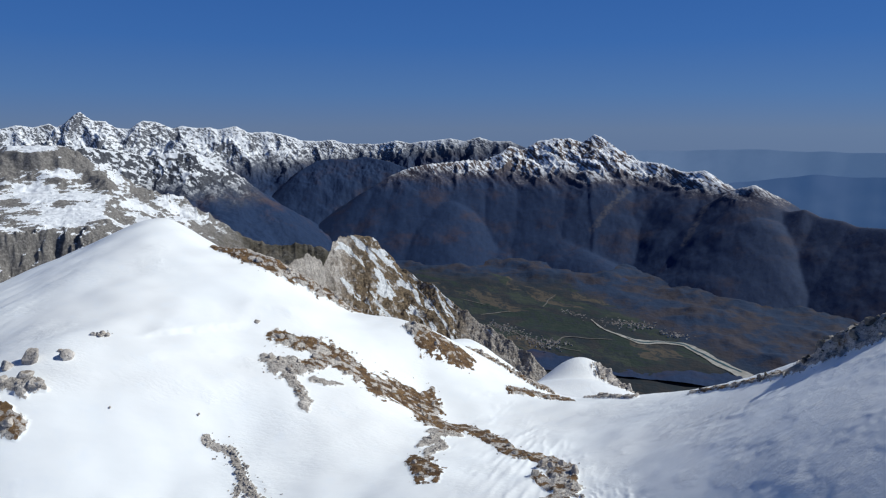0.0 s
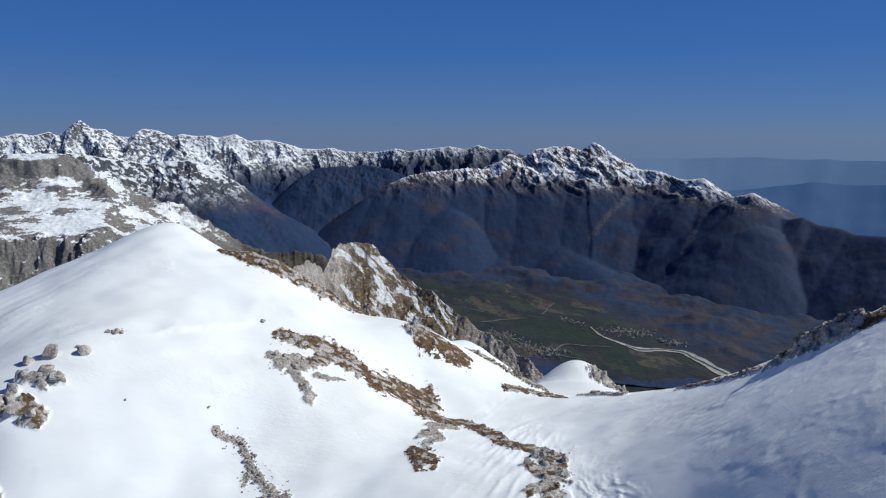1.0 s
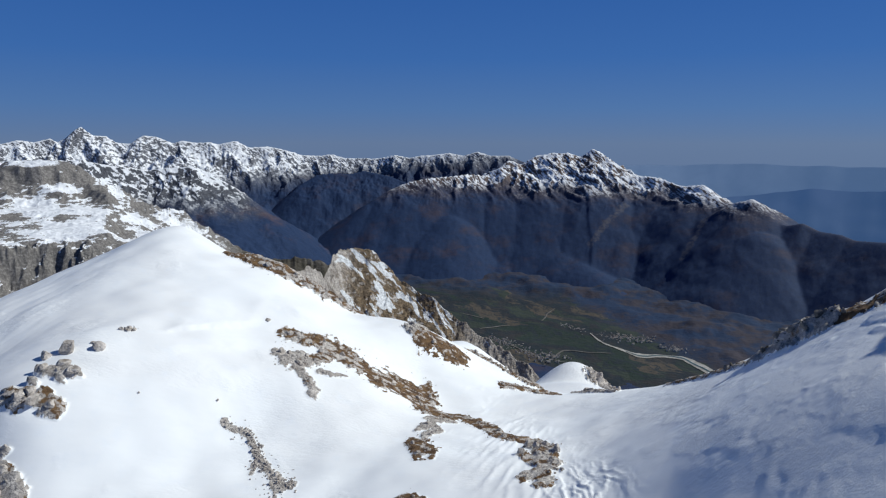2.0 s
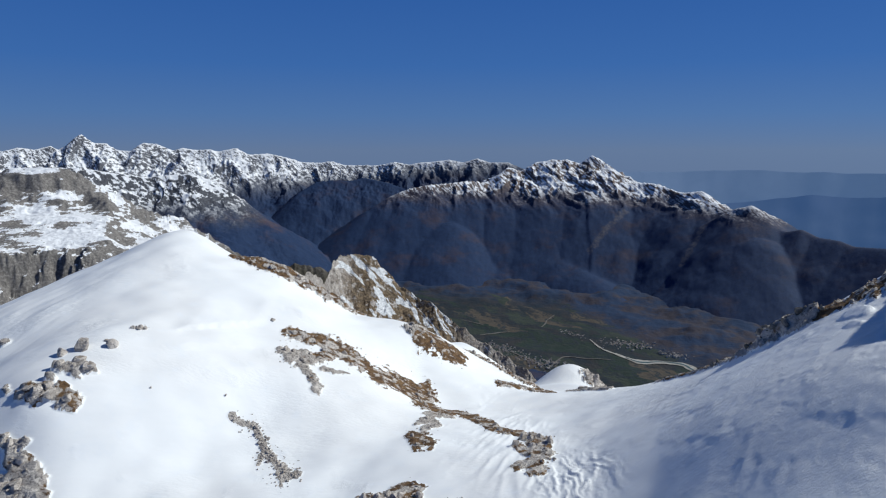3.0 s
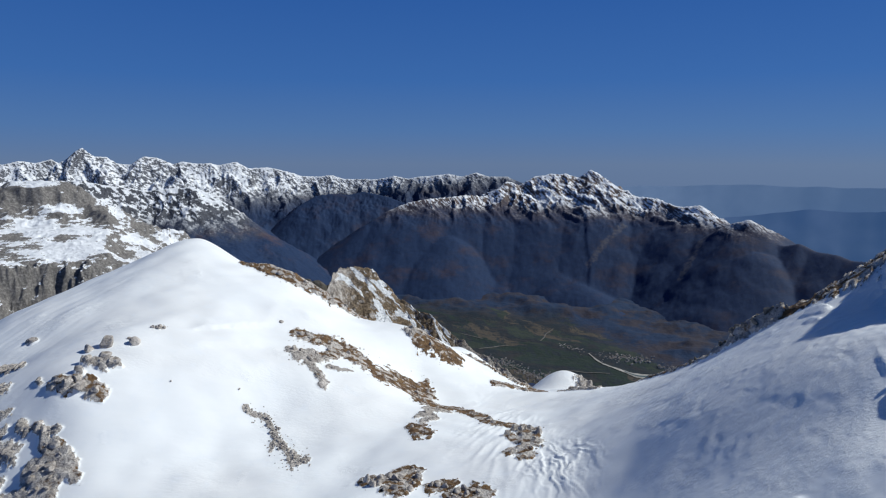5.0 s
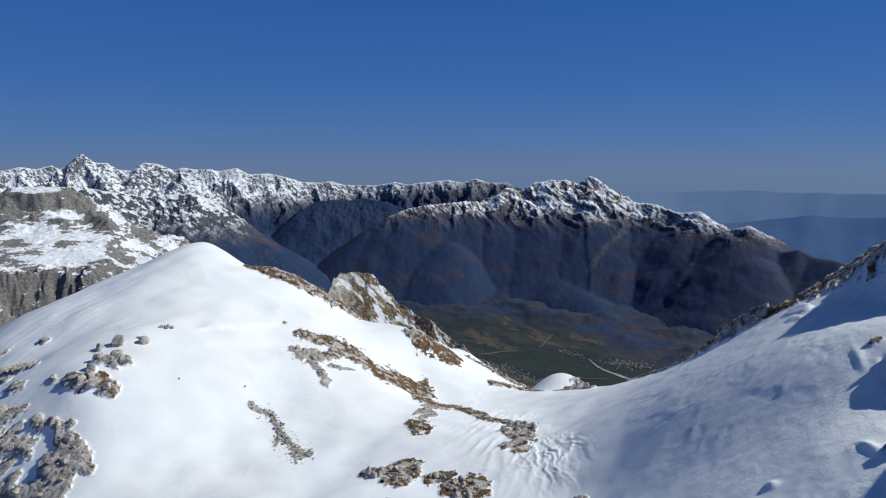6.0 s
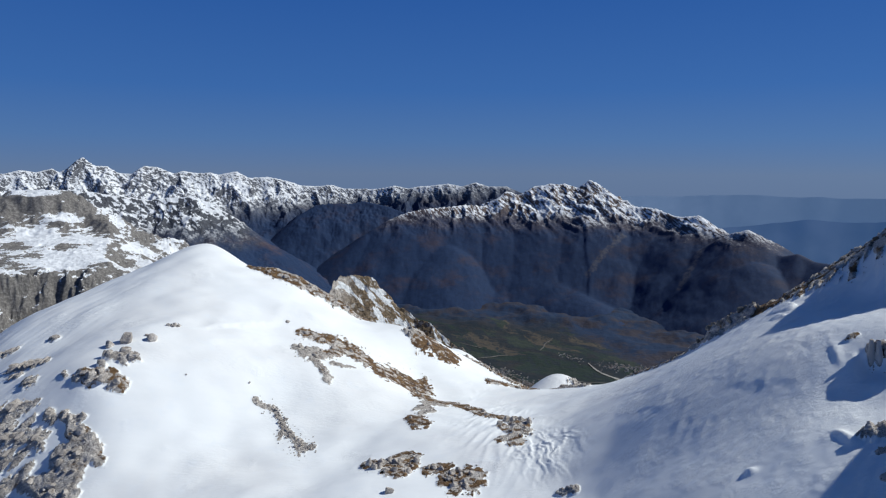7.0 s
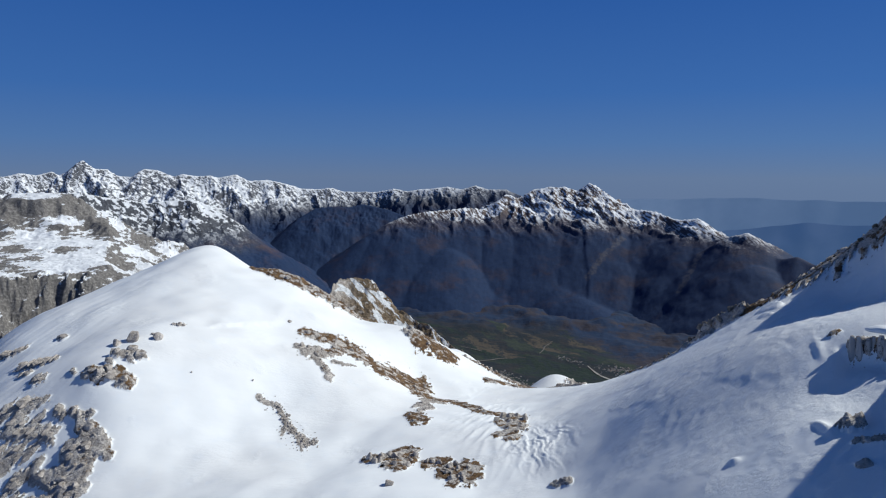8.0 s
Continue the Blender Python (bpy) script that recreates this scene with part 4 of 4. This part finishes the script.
def lumps(x, y, seed):
    """Rounded blocks packed side by side, 0 in the joints and 1 on the crowns."""
    ix, iy = np.floor(x), np.floor(y)
    near = np.full(np.shape(x), 9.0)
    for i in (-1, 0, 1):
        for j in (-1, 0, 1):
            cx, cy = lattice(ix + i, iy + j, seed)
            near = np.minimum(near, np.hypot(ix + i + 0.5 + 0.36 * cx - x, iy + j + 0.5 + 0.36 * cy - y))
    return np.sqrt(np.clip(1 - (near / 0.85) ** 2, 0, 1))


def bare_ground(x, y):
    """Where snow is gone (0 to 1), how rocky it is there, the packing of blocks and how far they rise."""
    ragged = 0.42 * fbm(x / 2.2, y / 2.2, 4, 7, 0.6) + 0.42 * fbm(x / 0.75, y / 1.1, 3, 8, 0.65)
    ribs = 1.2 * fbm((0.57 * x + 0.82 * y) / 4.2, (0.82 * x - 0.57 * y) / 0.9, 4, 9, 0.62)
    bare, rocky, rise = np.zeros_like(x), np.zeros_like(x), np.zeros_like(x)
    for key, strokes, share, lift in PATCHES:
        near = np.full_like(x, 1e9)
        lean = 1.7 if -30 < strokes[0][0][0] < 20 else 1.0
        for stroke in strokes:
            p = np.array(stroke, float)
            for a, b in zip(p[:-1], p[1:]):
                ab = b - a
                t = np.clip(((x - a[0]) * ab[0] + (y - a[1]) * ab[1]) / (ab[:2] @ ab[:2]), 0, 1)
                near = np.minimum(near, np.hypot(x - a[0] - t * ab[0], (y - a[1] - t * ab[1]) / lean) / (a[2] + t * ab[2]))
        m = 1 - step(0.65, 1.3, near + (ribs if key in SLABBY else ragged))
        rocky, rise = np.where(m > bare, share, rocky), np.where(m > bare, lift, rise)
        bare = np.maximum(bare, m)
    bend_x, bend_y = 0.35 * fbm(x / 1.9, y / 1.9, 3, 51), 0.35 * fbm(x / 1.9, y / 1.9, 3, 52)
    block = np.maximum(lumps(x / 1.9 + bend_x, y / 1.5 + bend_y, 53), 0.8 * lumps(x / 0.8 + bend_x, y / 0.8 - bend_y, 54))
    return bare, np.clip(rocky + 0.6 * (block - 0.86), 0, 1), block, rise


# wind scoops in the packed snow: x, y, length, width, depth
SCOOPS = [(26.4, 61.0, 3.75, 1.49, 0.11), (24.2, 50.7, 2.75, 1.15, 0.1), (23.0, 44.5, 2.0, 0.92, 0.09), (25.1, 43.5, 1.75, 0.69, 0.08), (27.7, 45.9, 2.5, 1.38, 0.08), (28.6, 41.8, 1.5, 0.92, 0.06), (29.2, 38.9, 1.25, 0.8, 0.06), (30.3, 36.8, 1.62, 1.03, 0.08), (35.4, 38.7, 2.0, 1.15, 0.09), (32.9, 43.2, 1.5, 0.8, 0.05), (31.9, 54.9, 2.0, 0.92, 0.06), (29.8, 59.0, 2.25, 1.03, 0.08), (41.3, 52.9, 1.88, 1.49, -0.8), (39.6, 50.4, 1.0, 0.8, -0.4)]
# lips of carved snow: x, y, half length, turn, height
SNOW_FINS = [(32.4, 25.4, 1.5, 1.65, 0.36), (25.8, 26.6, 0.5, 1.2, 0.35), (37.2, 35.2, 1.9, 1.3, 0.22)]
DRIFT_LIPS = [([(-35.2, 72.9), (-30.3, 78.3), (-24.1, 84.1)], 0.30, 4.0), ([(-33.5, 69.0), (-29.0, 73.0), (-24.0, 76.5)], 0.14, 2.0), ([(-27.5, 86.0), (-22.0, 88.5), (-16.5, 88.0)], 0.16, 2.0)]


def wind_forms(x, y):
    """Scoops with a sharp windward rim, and drifts that end in a lip."""
    z = np.zeros_like(x)
    fray = 0.7 * fbm(x / 1.3, y / 1.3, 4, 27, 0.6)
    for sx, sy, long, wide, deep in SCOOPS:
        u, v = (x - sx) * 0.93 + (y - sy) * 0.37, -(x - sx) * 0.37 + (y - sy) * 0.93
        r = np.hypot(u / wide, v / long) + fray
        if deep < 0:
            r = r - 0.8 * fray
        z = z - 0.7 * deep * (1 - step(0.6, 1.0, r)) * step(-1.6, 0.9, u / wide)
    for line, high, wide in DRIFT_LIPS:
        p = np.array(line, float)
        side = np.interp(x, p[:, 0], p[:, 1])
        off = y - side + 0.5 * fray
        ends = step(p[0, 0], p[0, 0] + 2.5, x) * step(p[-1, 0], p[-1, 0] - 2.5, x)
        z = z + high * ends * np.where(off > 0, np.exp(-off / wide), 1 - step(0.0, 1.8, -off))
    return z


def small_forms(x, y, bare, rocky, block, rise):
    """Drifts, wind scallops, the broken chute and lumps of bare ground."""
    turn = radians(24)
    u, v = x * math.cos(turn) + y * math.sin(turn), -x * math.sin(turn) + y * math.cos(turn)
    near = step(170, 120, y)
    wall = step(17, 27, x) * near
    z = near * (1 - 0.7 * wall) * (0.62 * fbm(u / 18, v / 11, 3, 11) + 0.03 * fbm(u / 4.5, v / 1.8, 3, 12))
    z = z + wall * (0.12 * np.maximum(fbm(u / 4.2, v / 2.0, 4, 15, 0.6) - 0.12, 0) + (0.02 + 0.05 * step(0, 0.3, fbm(u / 9, v / 9, 2, 17))) * fbm(u / 1.3, v / 0.8, 2, 16))
    z = z + 0.055 * step(-44, -54, x) * near * fbm((0.57 * x + 0.82 * y) / 7, (0.82 * x - 0.57 * y) / 1.1, 4, 25, 0.55)
    chute = np.exp(-(((x - 13.3) / 3.6) ** 2 + ((y - 50) / 6.5) ** 2) ** 1.5)
    z = z + 0.38 * chute * (ridged(y / 7 + 0.3 * fbm(x / 2, y / 2, 2, 29), x / 1.15 + 0.04 * y + 0.55 * fbm(x / 1.9, y / 3.2, 3, 30), 4, 18, 0.62) - 0.5)
    tracks = np.exp(-(((x - 9) / 5.5) ** 2 + ((y - 62) / 16) ** 2) ** 1.5)
    z = z + 0.22 * tracks * (ridged((0.35 * x + 0.94 * y) / 9, (0.94 * x - 0.35 * y) / 1.6, 3, 22, 0.5) - 0.5)
    steps = ((0.58 * x + 0.81 * y) / 14, (0.81 * x - 0.58 * y) / 2.1 + 0.5 * fbm(x / 3.5, y / 3.5, 3, 31))
    saw = steps[1] + 0.7 * fbm(*steps, 3, 32)
    saw = saw - np.floor(saw)
    ledge = np.exp(-(((x - 6) / 8.5) ** 2 + ((y - 71) / 20) ** 2) ** 2) * step(0.0, 0.45, fbm(x / 4.5, y / 6, 3, 33)) * (1 - bare)
    z = z + 0.09 * ledge * (saw - step(0.86, 1.0, saw))
    hollow = np.hypot((0.93 * (x + 9) - 0.36 * (y - 57)) / 3.6, (0.36 * (x + 9) + 0.93 * (y - 57)) / 17)
    z = z - 0.55 * np.exp(-hollow ** 2)
    for fx, fy, run, turned, high in SNOW_FINS:
        u, v = (x - fx) * math.cos(turned) + (y - fy) * math.sin(turned), -(x - fx) * math.sin(turned) + (y - fy) * math.cos(turned)
        z = z + high * np.clip(1 - (u / run) ** 2, 0, 1) * np.where(v > 0, np.exp(-(v / 0.22) ** 2), np.exp(-(v / 0.5) ** 2))
    front, beside = -(x - 39.4) * 0.67 - (y - 34.0) * 0.74, (x - 39.4) * 0.74 - (y - 34.0) * 0.67
    z = z - 1.5 * step(0.05, 0.6, front) * np.exp(-(front / 2.6) ** 2) * step(-1.0, 0.6, beside) * step(7.5, 5.5, beside)
    z = z + wind_forms(x, y)
    open_soil = step(0.3, 0.95, bare)
    return z + open_soil * rise * (0.08 + (0.35 + 0.9 * rocky) * (0.35 * ridged(x / 2.6, y / 2.6, 5, 19, 0.6) + 0.75 * block + 0.2 * ridged(x / 0.9, y / 0.9, 2, 23, 0.6) - 0.3))


def surface(x, y):
    x, y = np.asarray(x, float), np.asarray(y, float)
    bare, rocky, block, rise = bare_ground(x, y)
    return hill(x, y) + small_forms(x, y, bare, rocky, block, rise), bare, rocky


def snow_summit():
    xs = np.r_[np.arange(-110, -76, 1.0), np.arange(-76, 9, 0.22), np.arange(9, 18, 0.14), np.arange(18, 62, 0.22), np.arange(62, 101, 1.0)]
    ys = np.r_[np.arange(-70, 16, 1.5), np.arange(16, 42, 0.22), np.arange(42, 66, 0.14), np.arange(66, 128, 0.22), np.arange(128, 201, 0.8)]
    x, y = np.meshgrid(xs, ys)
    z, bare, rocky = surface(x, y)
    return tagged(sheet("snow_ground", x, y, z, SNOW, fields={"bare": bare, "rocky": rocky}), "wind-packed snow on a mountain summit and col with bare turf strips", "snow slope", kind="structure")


snow_summit()


# ---- stones and outcrops ----
def stone_mesh(name, seed, level, squash, cuts, rough, material):
    """A weathered limestone block about one metre across, with planed sides."""
    rng = random.Random(seed)
    bm = bmesh.new()
    bmesh.ops.create_icosphere(bm, subdivisions=level, radius=0.62)
    planes = []
    for _ in range(cuts):
        d = Vector((rng.gauss(0, 1), rng.gauss(0, 1), rng.gauss(0, 0.8))).normalized()
        planes.append((d, rng.uniform(0.30, 0.50)))
    for v in bm.verts:
        for d, reach in planes:
            over = v.co.dot(d) - reach
            if over > 0:
                v.co -= d * over * 0.92
        q = v.co * 2.3 + Vector((seed * 3.1, 0, 0))
        v.co *= 1 + rough * noise.noise(q) + rough * 0.5 * noise.noise(q * 2.7)
        v.co.x, v.co.y, v.co.z = v.co.x * squash[0], v.co.y * squash[1], v.co.z * squash[2]
    me = bpy.data.meshes.new(name)
    bm.to_mesh(me)
    bm.free()
    me.materials.append(material)
    return me


STONES = [stone_mesh("stone", k, 2, (1, (0.75, 0.9, 0.6)[k % 3], (0.6, 0.75, 0.9, 0.5)[k % 4]), 14, 0.14, STONE) for k in range(14)]
SHADED_STONES = [stone_mesh("stone", 20 + k, 2, (1, (0.75, 0.9, 0.6)[k % 3], (0.6, 0.75, 0.9, 0.5)[k % 4]), 12, 0.12, SHADED_STONE) for k in range(6)]
SHADED_BLOCKS = [stone_mesh("block", 80 + k, 3, (1, (0.8, 0.65)[k % 2], (1.0, 0.75, 1.25)[k % 3]), 16, 0.16, SHADED_STONE) for k in range(6)]
SLABS = [stone_mesh("slab", 120 + k, 3, (1.3, 0.34, (0.55, 0.75, 0.45)[k % 3]), 24, 0.12, STONE) for k in range(6)]
BLOCKS = [stone_mesh("block", 50 + k, 3, (1, (0.8, 0.65)[k % 2], (1.0, 0.75, 1.25)[k % 3]), 16, 0.16, STONE) for k in range(8)]


def column_mesh(seed):
    """An upright limestone column with rounded head, one metre high."""
    rng = random.Random(seed)
    bm = bmesh.new()
    sides = 9
    spin = [rng.uniform(0.82, 1.12) for _ in range(sides)]
    rings = []
    for k in range(9):
        h = k / 8
        fat = (0.31 - 0.03 * h) * (1 - max(0, h - 0.6) ** 2 * 3.2)
        ring = []
        for i in range(sides):
            a = 2 * math.pi * i / sides
            q = Vector((math.cos(a), math.sin(a), h * 3 + seed))
            w = fat * spin[i] * (1 + 0.16 * noise.noise(q * 1.7))
            ring.append(bm.verts.new((w * math.cos(a), w * math.sin(a), h)))
        rings.append(ring)
    for low, high in zip(rings[:-1], rings[1:]):
        for i in range(sides):
            bm.faces.new((low[i], low[(i + 1) % sides], high[(i + 1) % sides], high[i]))
    bm.faces.new(rings[-1])
    bm.faces.new(list(reversed(rings[0])))
    me = bpy.data.meshes.new("column")
    bm.to_mesh(me)
    bm.free()
    me.materials.append(STONE)
    return me


def heights(points):
    p = np.array(points, float)
    return surface(p[:, 0], p[:, 1])[0]


def set_stone(parent, name, meshes, at, size, rng, sink=0.3, tall=1.0, facing=None):
    ob = new(name, rng.choice(meshes))
    turn = Euler((rng.uniform(-0.35, 0.35), rng.uniform(-0.35, 0.35), rng.uniform(0, 6.28)))
    if facing is not None:
        turn = Euler((rng.uniform(-0.25, 0.25), rng.uniform(0.0, 0.6), facing + rng.gauss(0, 0.22)))
    ob.matrix_world = Matrix.LocRotScale((at[0], at[1], at[2] + size * tall * (0.42 - sink)), turn, (size, size, size * tall))
    ob.parent = parent
    ob.matrix_parent_inverse = parent.matrix_world.inverted()
    return ob


def base(name, x, y, z, label, category, group=""):
    e = new(name)
    e.location = (x, y, z)
    e.matrix_world = Matrix.Translation(e.location)
    return tagged(e, label, category, group)


def outcrop(strokes, count, sizes, label, big=0, big_size=(1.2, 2.0), tall=1.0, seed=0, sunk=0.30, dark=False, facing=None, loose=1.0):
    """Stones lying along the strokes of a bare strip, the small ones spilling over its edges."""
    rng = random.Random(seed)
    legs = [(a, b) for stroke in strokes for a, b in zip(stroke[:-1], stroke[1:])]
    lengths = [math.dist(a[:2], b[:2]) * (a[2] + b[2]) for a, b in legs]
    lean = 1.7 if -30 < strokes[0][0][0] < 20 else 1.0
    first = legs[len(legs) // 2][0]
    spots, grades = [first[:2]], []
    for k in range(count + big):
        a, b = rng.choices(legs, lengths)[0]
        t = rng.random()
        half = (a[2] + (b[2] - a[2]) * t) * (0.45 if k >= count else 0.7) * loose
        dx, dy = rng.gauss(0, half), rng.gauss(0, half)
        spots.append((a[0] + (b[0] - a[0]) * t + dx, a[1] + (b[1] - a[1]) * t + lean * dy))
        grades.append(1.0 / (1.0 + 0.5 * math.hypot(dx, dy) / half))
    z = heights(spots)
    thing = base("rock_outcrop", *spots[0], float(z[0]), label, "rock outcrop", "rock outcrops on the snow")
    for k, ((x, y), h) in enumerate(zip(spots[1:], z[1:])):
        large = k >= count
        size = 0.75 * (rng.uniform(*big_size) if large else (sizes[0] + (sizes[1] - sizes[0]) * rng.random() ** 2.0) * grades[k])
        kinds = SLABS if facing is not None else (SHADED_BLOCKS if dark else BLOCKS) if large else (SHADED_STONES if dark else STONES)
        set_stone(thing, "boulder" if large else "stone", kinds, (x, y, float(h)), size, rng, sunk + 0.08 * large, (tall if large else 0.75), facing)
    return thing


RIBS_STONES = {
    "rib_top": (80, (0.25, 0.9), 6, (0.9, 1.5), 0.8, "weathered limestone and brown turf breaking through the snow"),
    "rib_middle": (110, (0.2, 0.8), 6, (0.7, 1.2), 0.8, "strip of brown turf with small grey stones"),
    "rib_low": (90, (0.2, 0.75), 4, (0.8, 1.3), 0.8, "narrow strip of turf and limestone across the snow"),
    "rib_end": (80, (0.2, 0.9), 5, (0.9, 1.6), 0.8, "clump of dark turf and limestone at a strip's end"),
    "rib_branch": (90, (0.2, 0.8), 6, (0.9, 1.5), 0.8, "grey limestone hump lying bare in the snow"),
    "rib_crumb": (12, (0.2, 0.6), 0, (1, 1), 1, "few flat grey stones in the snow"),
    "knot": (34, (0.2, 0.6), 2, (0.7, 1.1), 0.8, "brown turf knoll with small stones"),
    "knot_neck": (50, (0.2, 0.8), 3, (0.7, 1.1), 0.9, "scatter of grey limestone on thin snow"),
}
COL_STONES = {
    "brown_bank": (30, (0.25, 0.9), 3, (0.8, 1.4), 0.8, "bank of rust-brown turf with grey stones"),
    "brown_bank_top": (22, (0.3, 1.0), 4, (0.9, 1.6), 0.9, "grey limestone heads above a brown bank"),
    "col_turf": (36, (0.25, 0.8), 3, (0.8, 1.3), 0.8, "brown turf and stones on the snowy col"),
    "col_edge": (40, (0.3, 1.0), 6, (1.0, 1.8), 0.9, "rocky edge of the col above the drop"),
    "summit_turf": (60, (0.3, 1.0), 6, (1.0, 1.8), 0.9, "turf and limestone ridge beside the snow summit"),
    "col_stones": (24, (0.3, 1.0), 4, (0.9, 1.5), 0.8, "grey stones on the lip of the col"),
    "dome_rock": (20, (0.8, 2.0), 8, (2.5, 4.5), 0.9, "grey limestone crag beside the snow dome"),
}
LEFT_STONES = {
    "boulder_strip": (8, (0.3, 0.7), 6, (1.3, 1.9), 0.75, "row of rounded pale boulders in the snow"),
    "boulder_strip_low": (8, (0.3, 0.7), 5, (1.5, 2.2), 0.8, "cracked limestone block topped with dark turf"),
    "left_crag_head": (24, (0.25, 0.7), 6, (0.7, 1.1), 0.8, "small limestone heads above the crag"),
    "left_crag": (110, (0.2, 0.7), 24, (0.9, 1.9), 0.55, "large pale limestone crag with turf ledges"),
    "left_band": (50, (0.4, 1.2), 16, (1.2, 2.2), 1.0, "jagged rocks in the shaded snow slope"),
    "left_band_far": (34, (0.4, 1.2), 10, (1.0, 2.0), 1.0, "small jagged rocks on the shaded ridge"),
    "left_steps": (50, (0.3, 1.0), 9, (1.2, 2.2), 1.0, "stepped limestone blocks on the shaded slope"),
    "left_slabs": (100, (0.3, 1.0), 16, (1.0, 1.8), 1.1, "upright limestone slabs on the shaded slope"),
}
MIDDLE_STONES = {
    "scree": (295, (0.28, 0.85), 6, (0.6, 0.9), 0.9, "grey scree of small angular stones in the snow"),
    "twin_knoll": (75, (0.25, 0.9), 14, (0.8, 1.4), 0.9, "turf knoll with rounded grey boulders"),
    "twin_knoll_low": (75, (0.25, 0.9), 12, (0.8, 1.4), 0.9, "brown turf knoll with boulders at its edge"),
    "lone_tuft": (14, (0.25, 0.6), 3, (0.6, 0.9), 0.8, "small dark stone clump alone in the snow"),
}
RIGHT_STONES = {
    "crest_low": (40, (0.25, 0.8), 3, (0.7, 1.1), 0.9, "line of small stones along the corniced ridge"),
    "crest_block": (110, (0.25, 0.8), 10, (0.9, 1.5), 0.8, "shade-darkened broken limestone step on the ridge"),
    "crest_turf": (40, (0.2, 0.6), 2, (0.7, 1.0), 0.7, "turf and stones along the ridge crest"),
    "crest_high": (120, (0.25, 0.9), 8, (0.9, 1.5), 0.6, "shade-darkened rocky ridge crest dusted with snow"),
    "wall_rock": (26, (0.3, 0.8), 0, (1.5, 2.2), 1.6, "loose stones beside a fluted rock wall"),
    "wall_stub": (6, (0.3, 0.5), 2, (0.7, 1.1), 0.8, "rock stub half buried in wind-carved snow"),
    "wall_turf": (14, (0.25, 0.6), 2, (0.6, 1.0), 0.8, "few flat dark stones in shaded snow"),
}
STONY = {**RIBS_STONES, **COL_STONES, **LEFT_STONES, **MIDDLE_STONES, **RIGHT_STONES}
for k, (key, strokes, _, _) in enumerate(PATCHES):
    count, sizes, big, big_size, tall, label = STONY[key]
    outcrop(strokes, count, sizes, label, big, big_size, tall, 300 + k, dark=key.startswith("crest"), facing=radians(235) if key in ("left_band", "left_band_far", "left_steps", "left_slabs") else None, loose=1.6 if key == "scree" else 1.0)


def boulder(x, y, size, label, seed, tall=0.9, sink=0.2):
    """A single boulder lying in the snow."""
    rng = random.Random(seed)
    me = stone_mesh("boulder", seed, 4, (1, 0.85, tall), 8, 0.14, STONE)
    ob = new("boulder", me)
    z = float(heights([(x, y)])[0])
    ob.matrix_world = Matrix.LocRotScale((x, y, z + size * (0.42 * tall - sink)), Euler((0, 0, rng.uniform(0, 6.28))), (size, size, size))
    return tagged(ob, label, "boulder", "single boulders on the snow")


boulder(-41.8, 65.2, 1.75, "large rounded pale boulder on the snow", 501)
boulder(-43.6, 64.1, 1.1, "small rounded boulder on the snow", 502)
boulder(-38.7, 66.2, 1.2, "small grey boulder on the snow", 503)
boulder(-39.7, 67.0, 0.7, "small flat stone on the snow", 504, 0.5)
boulder(-32.6, 62.2, 0.24, "lone dark stone on the snow", 505)
boulder(-25.1, 65.1, 0.3, "lone stone on the snow", 506)
boulder(-24.1, 84.1, 0.9, "flat stone beside a wind lip", 507, 0.5)
boulder(-4.1, 42.0, 0.9, "small dark boulder on the snow", 508)
outcrop([[(-38.4, 71.3, 0.6), (-36.8, 71.8, 0.6)]], 22, (0.3, 0.9), "cluster of small grey boulders on the snow", 6, (0.8, 1.3), 0.8, 601)


def fluted_wall(start, end, count, high, seed):
    """A wall of upright columns standing in the slope."""
    rng = random.Random(seed)
    spots = [(start[0] + (end[0] - start[0]) * k / (count - 1), start[1] + (end[1] - start[1]) * k / (count - 1)) for k in range(count)]
    z = heights(spots)
    thing = base("rock_wall", *spots[0], float(z[0]), "upright fluted limestone wall standing in the snow slope", "rock wall")
    for k, ((x, y), h) in enumerate(zip(spots, z)):
        ob = new("column", column_mesh(900 + seed + k))
        tall = high * rng.uniform(0.88, 1.06)
        ob.matrix_world = Matrix.LocRotScale((x + rng.uniform(-0.15, 0.15), y, float(h) - 0.86 * tall), Euler((rng.uniform(-0.06, 0.06), rng.uniform(-0.06, 0.06), rng.uniform(0, 6))), (rng.uniform(0.85, 1.25), rng.uniform(1.2, 1.8), tall))
        ob.parent = thing
        ob.matrix_parent_inverse = thing.matrix_world.inverted()
    return thing


fluted_wall((39.4, 34.0), (43.6, 30.2), 12, 3.6, 3)


def snow_cap(x, y, size, seed):
    """A rounded pillow of snow lying on the rock wall."""
    bm = bmesh.new()
    bmesh.ops.create_icosphere(bm, subdivisions=3, radius=1.0)
    for v in bm.verts:
        k = 1 + 0.18 * noise.noise(v.co * 1.6 + Vector((seed, 0, 0)))
        v.co = Vector((v.co.x * size[0] * k, v.co.y * size[1] * k, max(v.co.z, -0.25) * size[2] * k))
    for f in bm.faces:
        f.smooth = True
    me = bpy.data.meshes.new("snow_cap")
    bm.to_mesh(me)
    bm.free()
    me.materials.append(SNOW)
    ob = new("snow_cap", me)
    ob.matrix_world = pose(x, y, float(heights([(x, y)])[0]) + 0.6, 0, 0, -42)
    return tagged(ob, "rounded pillow of snow on top of the rock wall", "snow cap")


snow_cap(42.1, 32.2, (1.9, 1.0, 0.5), 5)
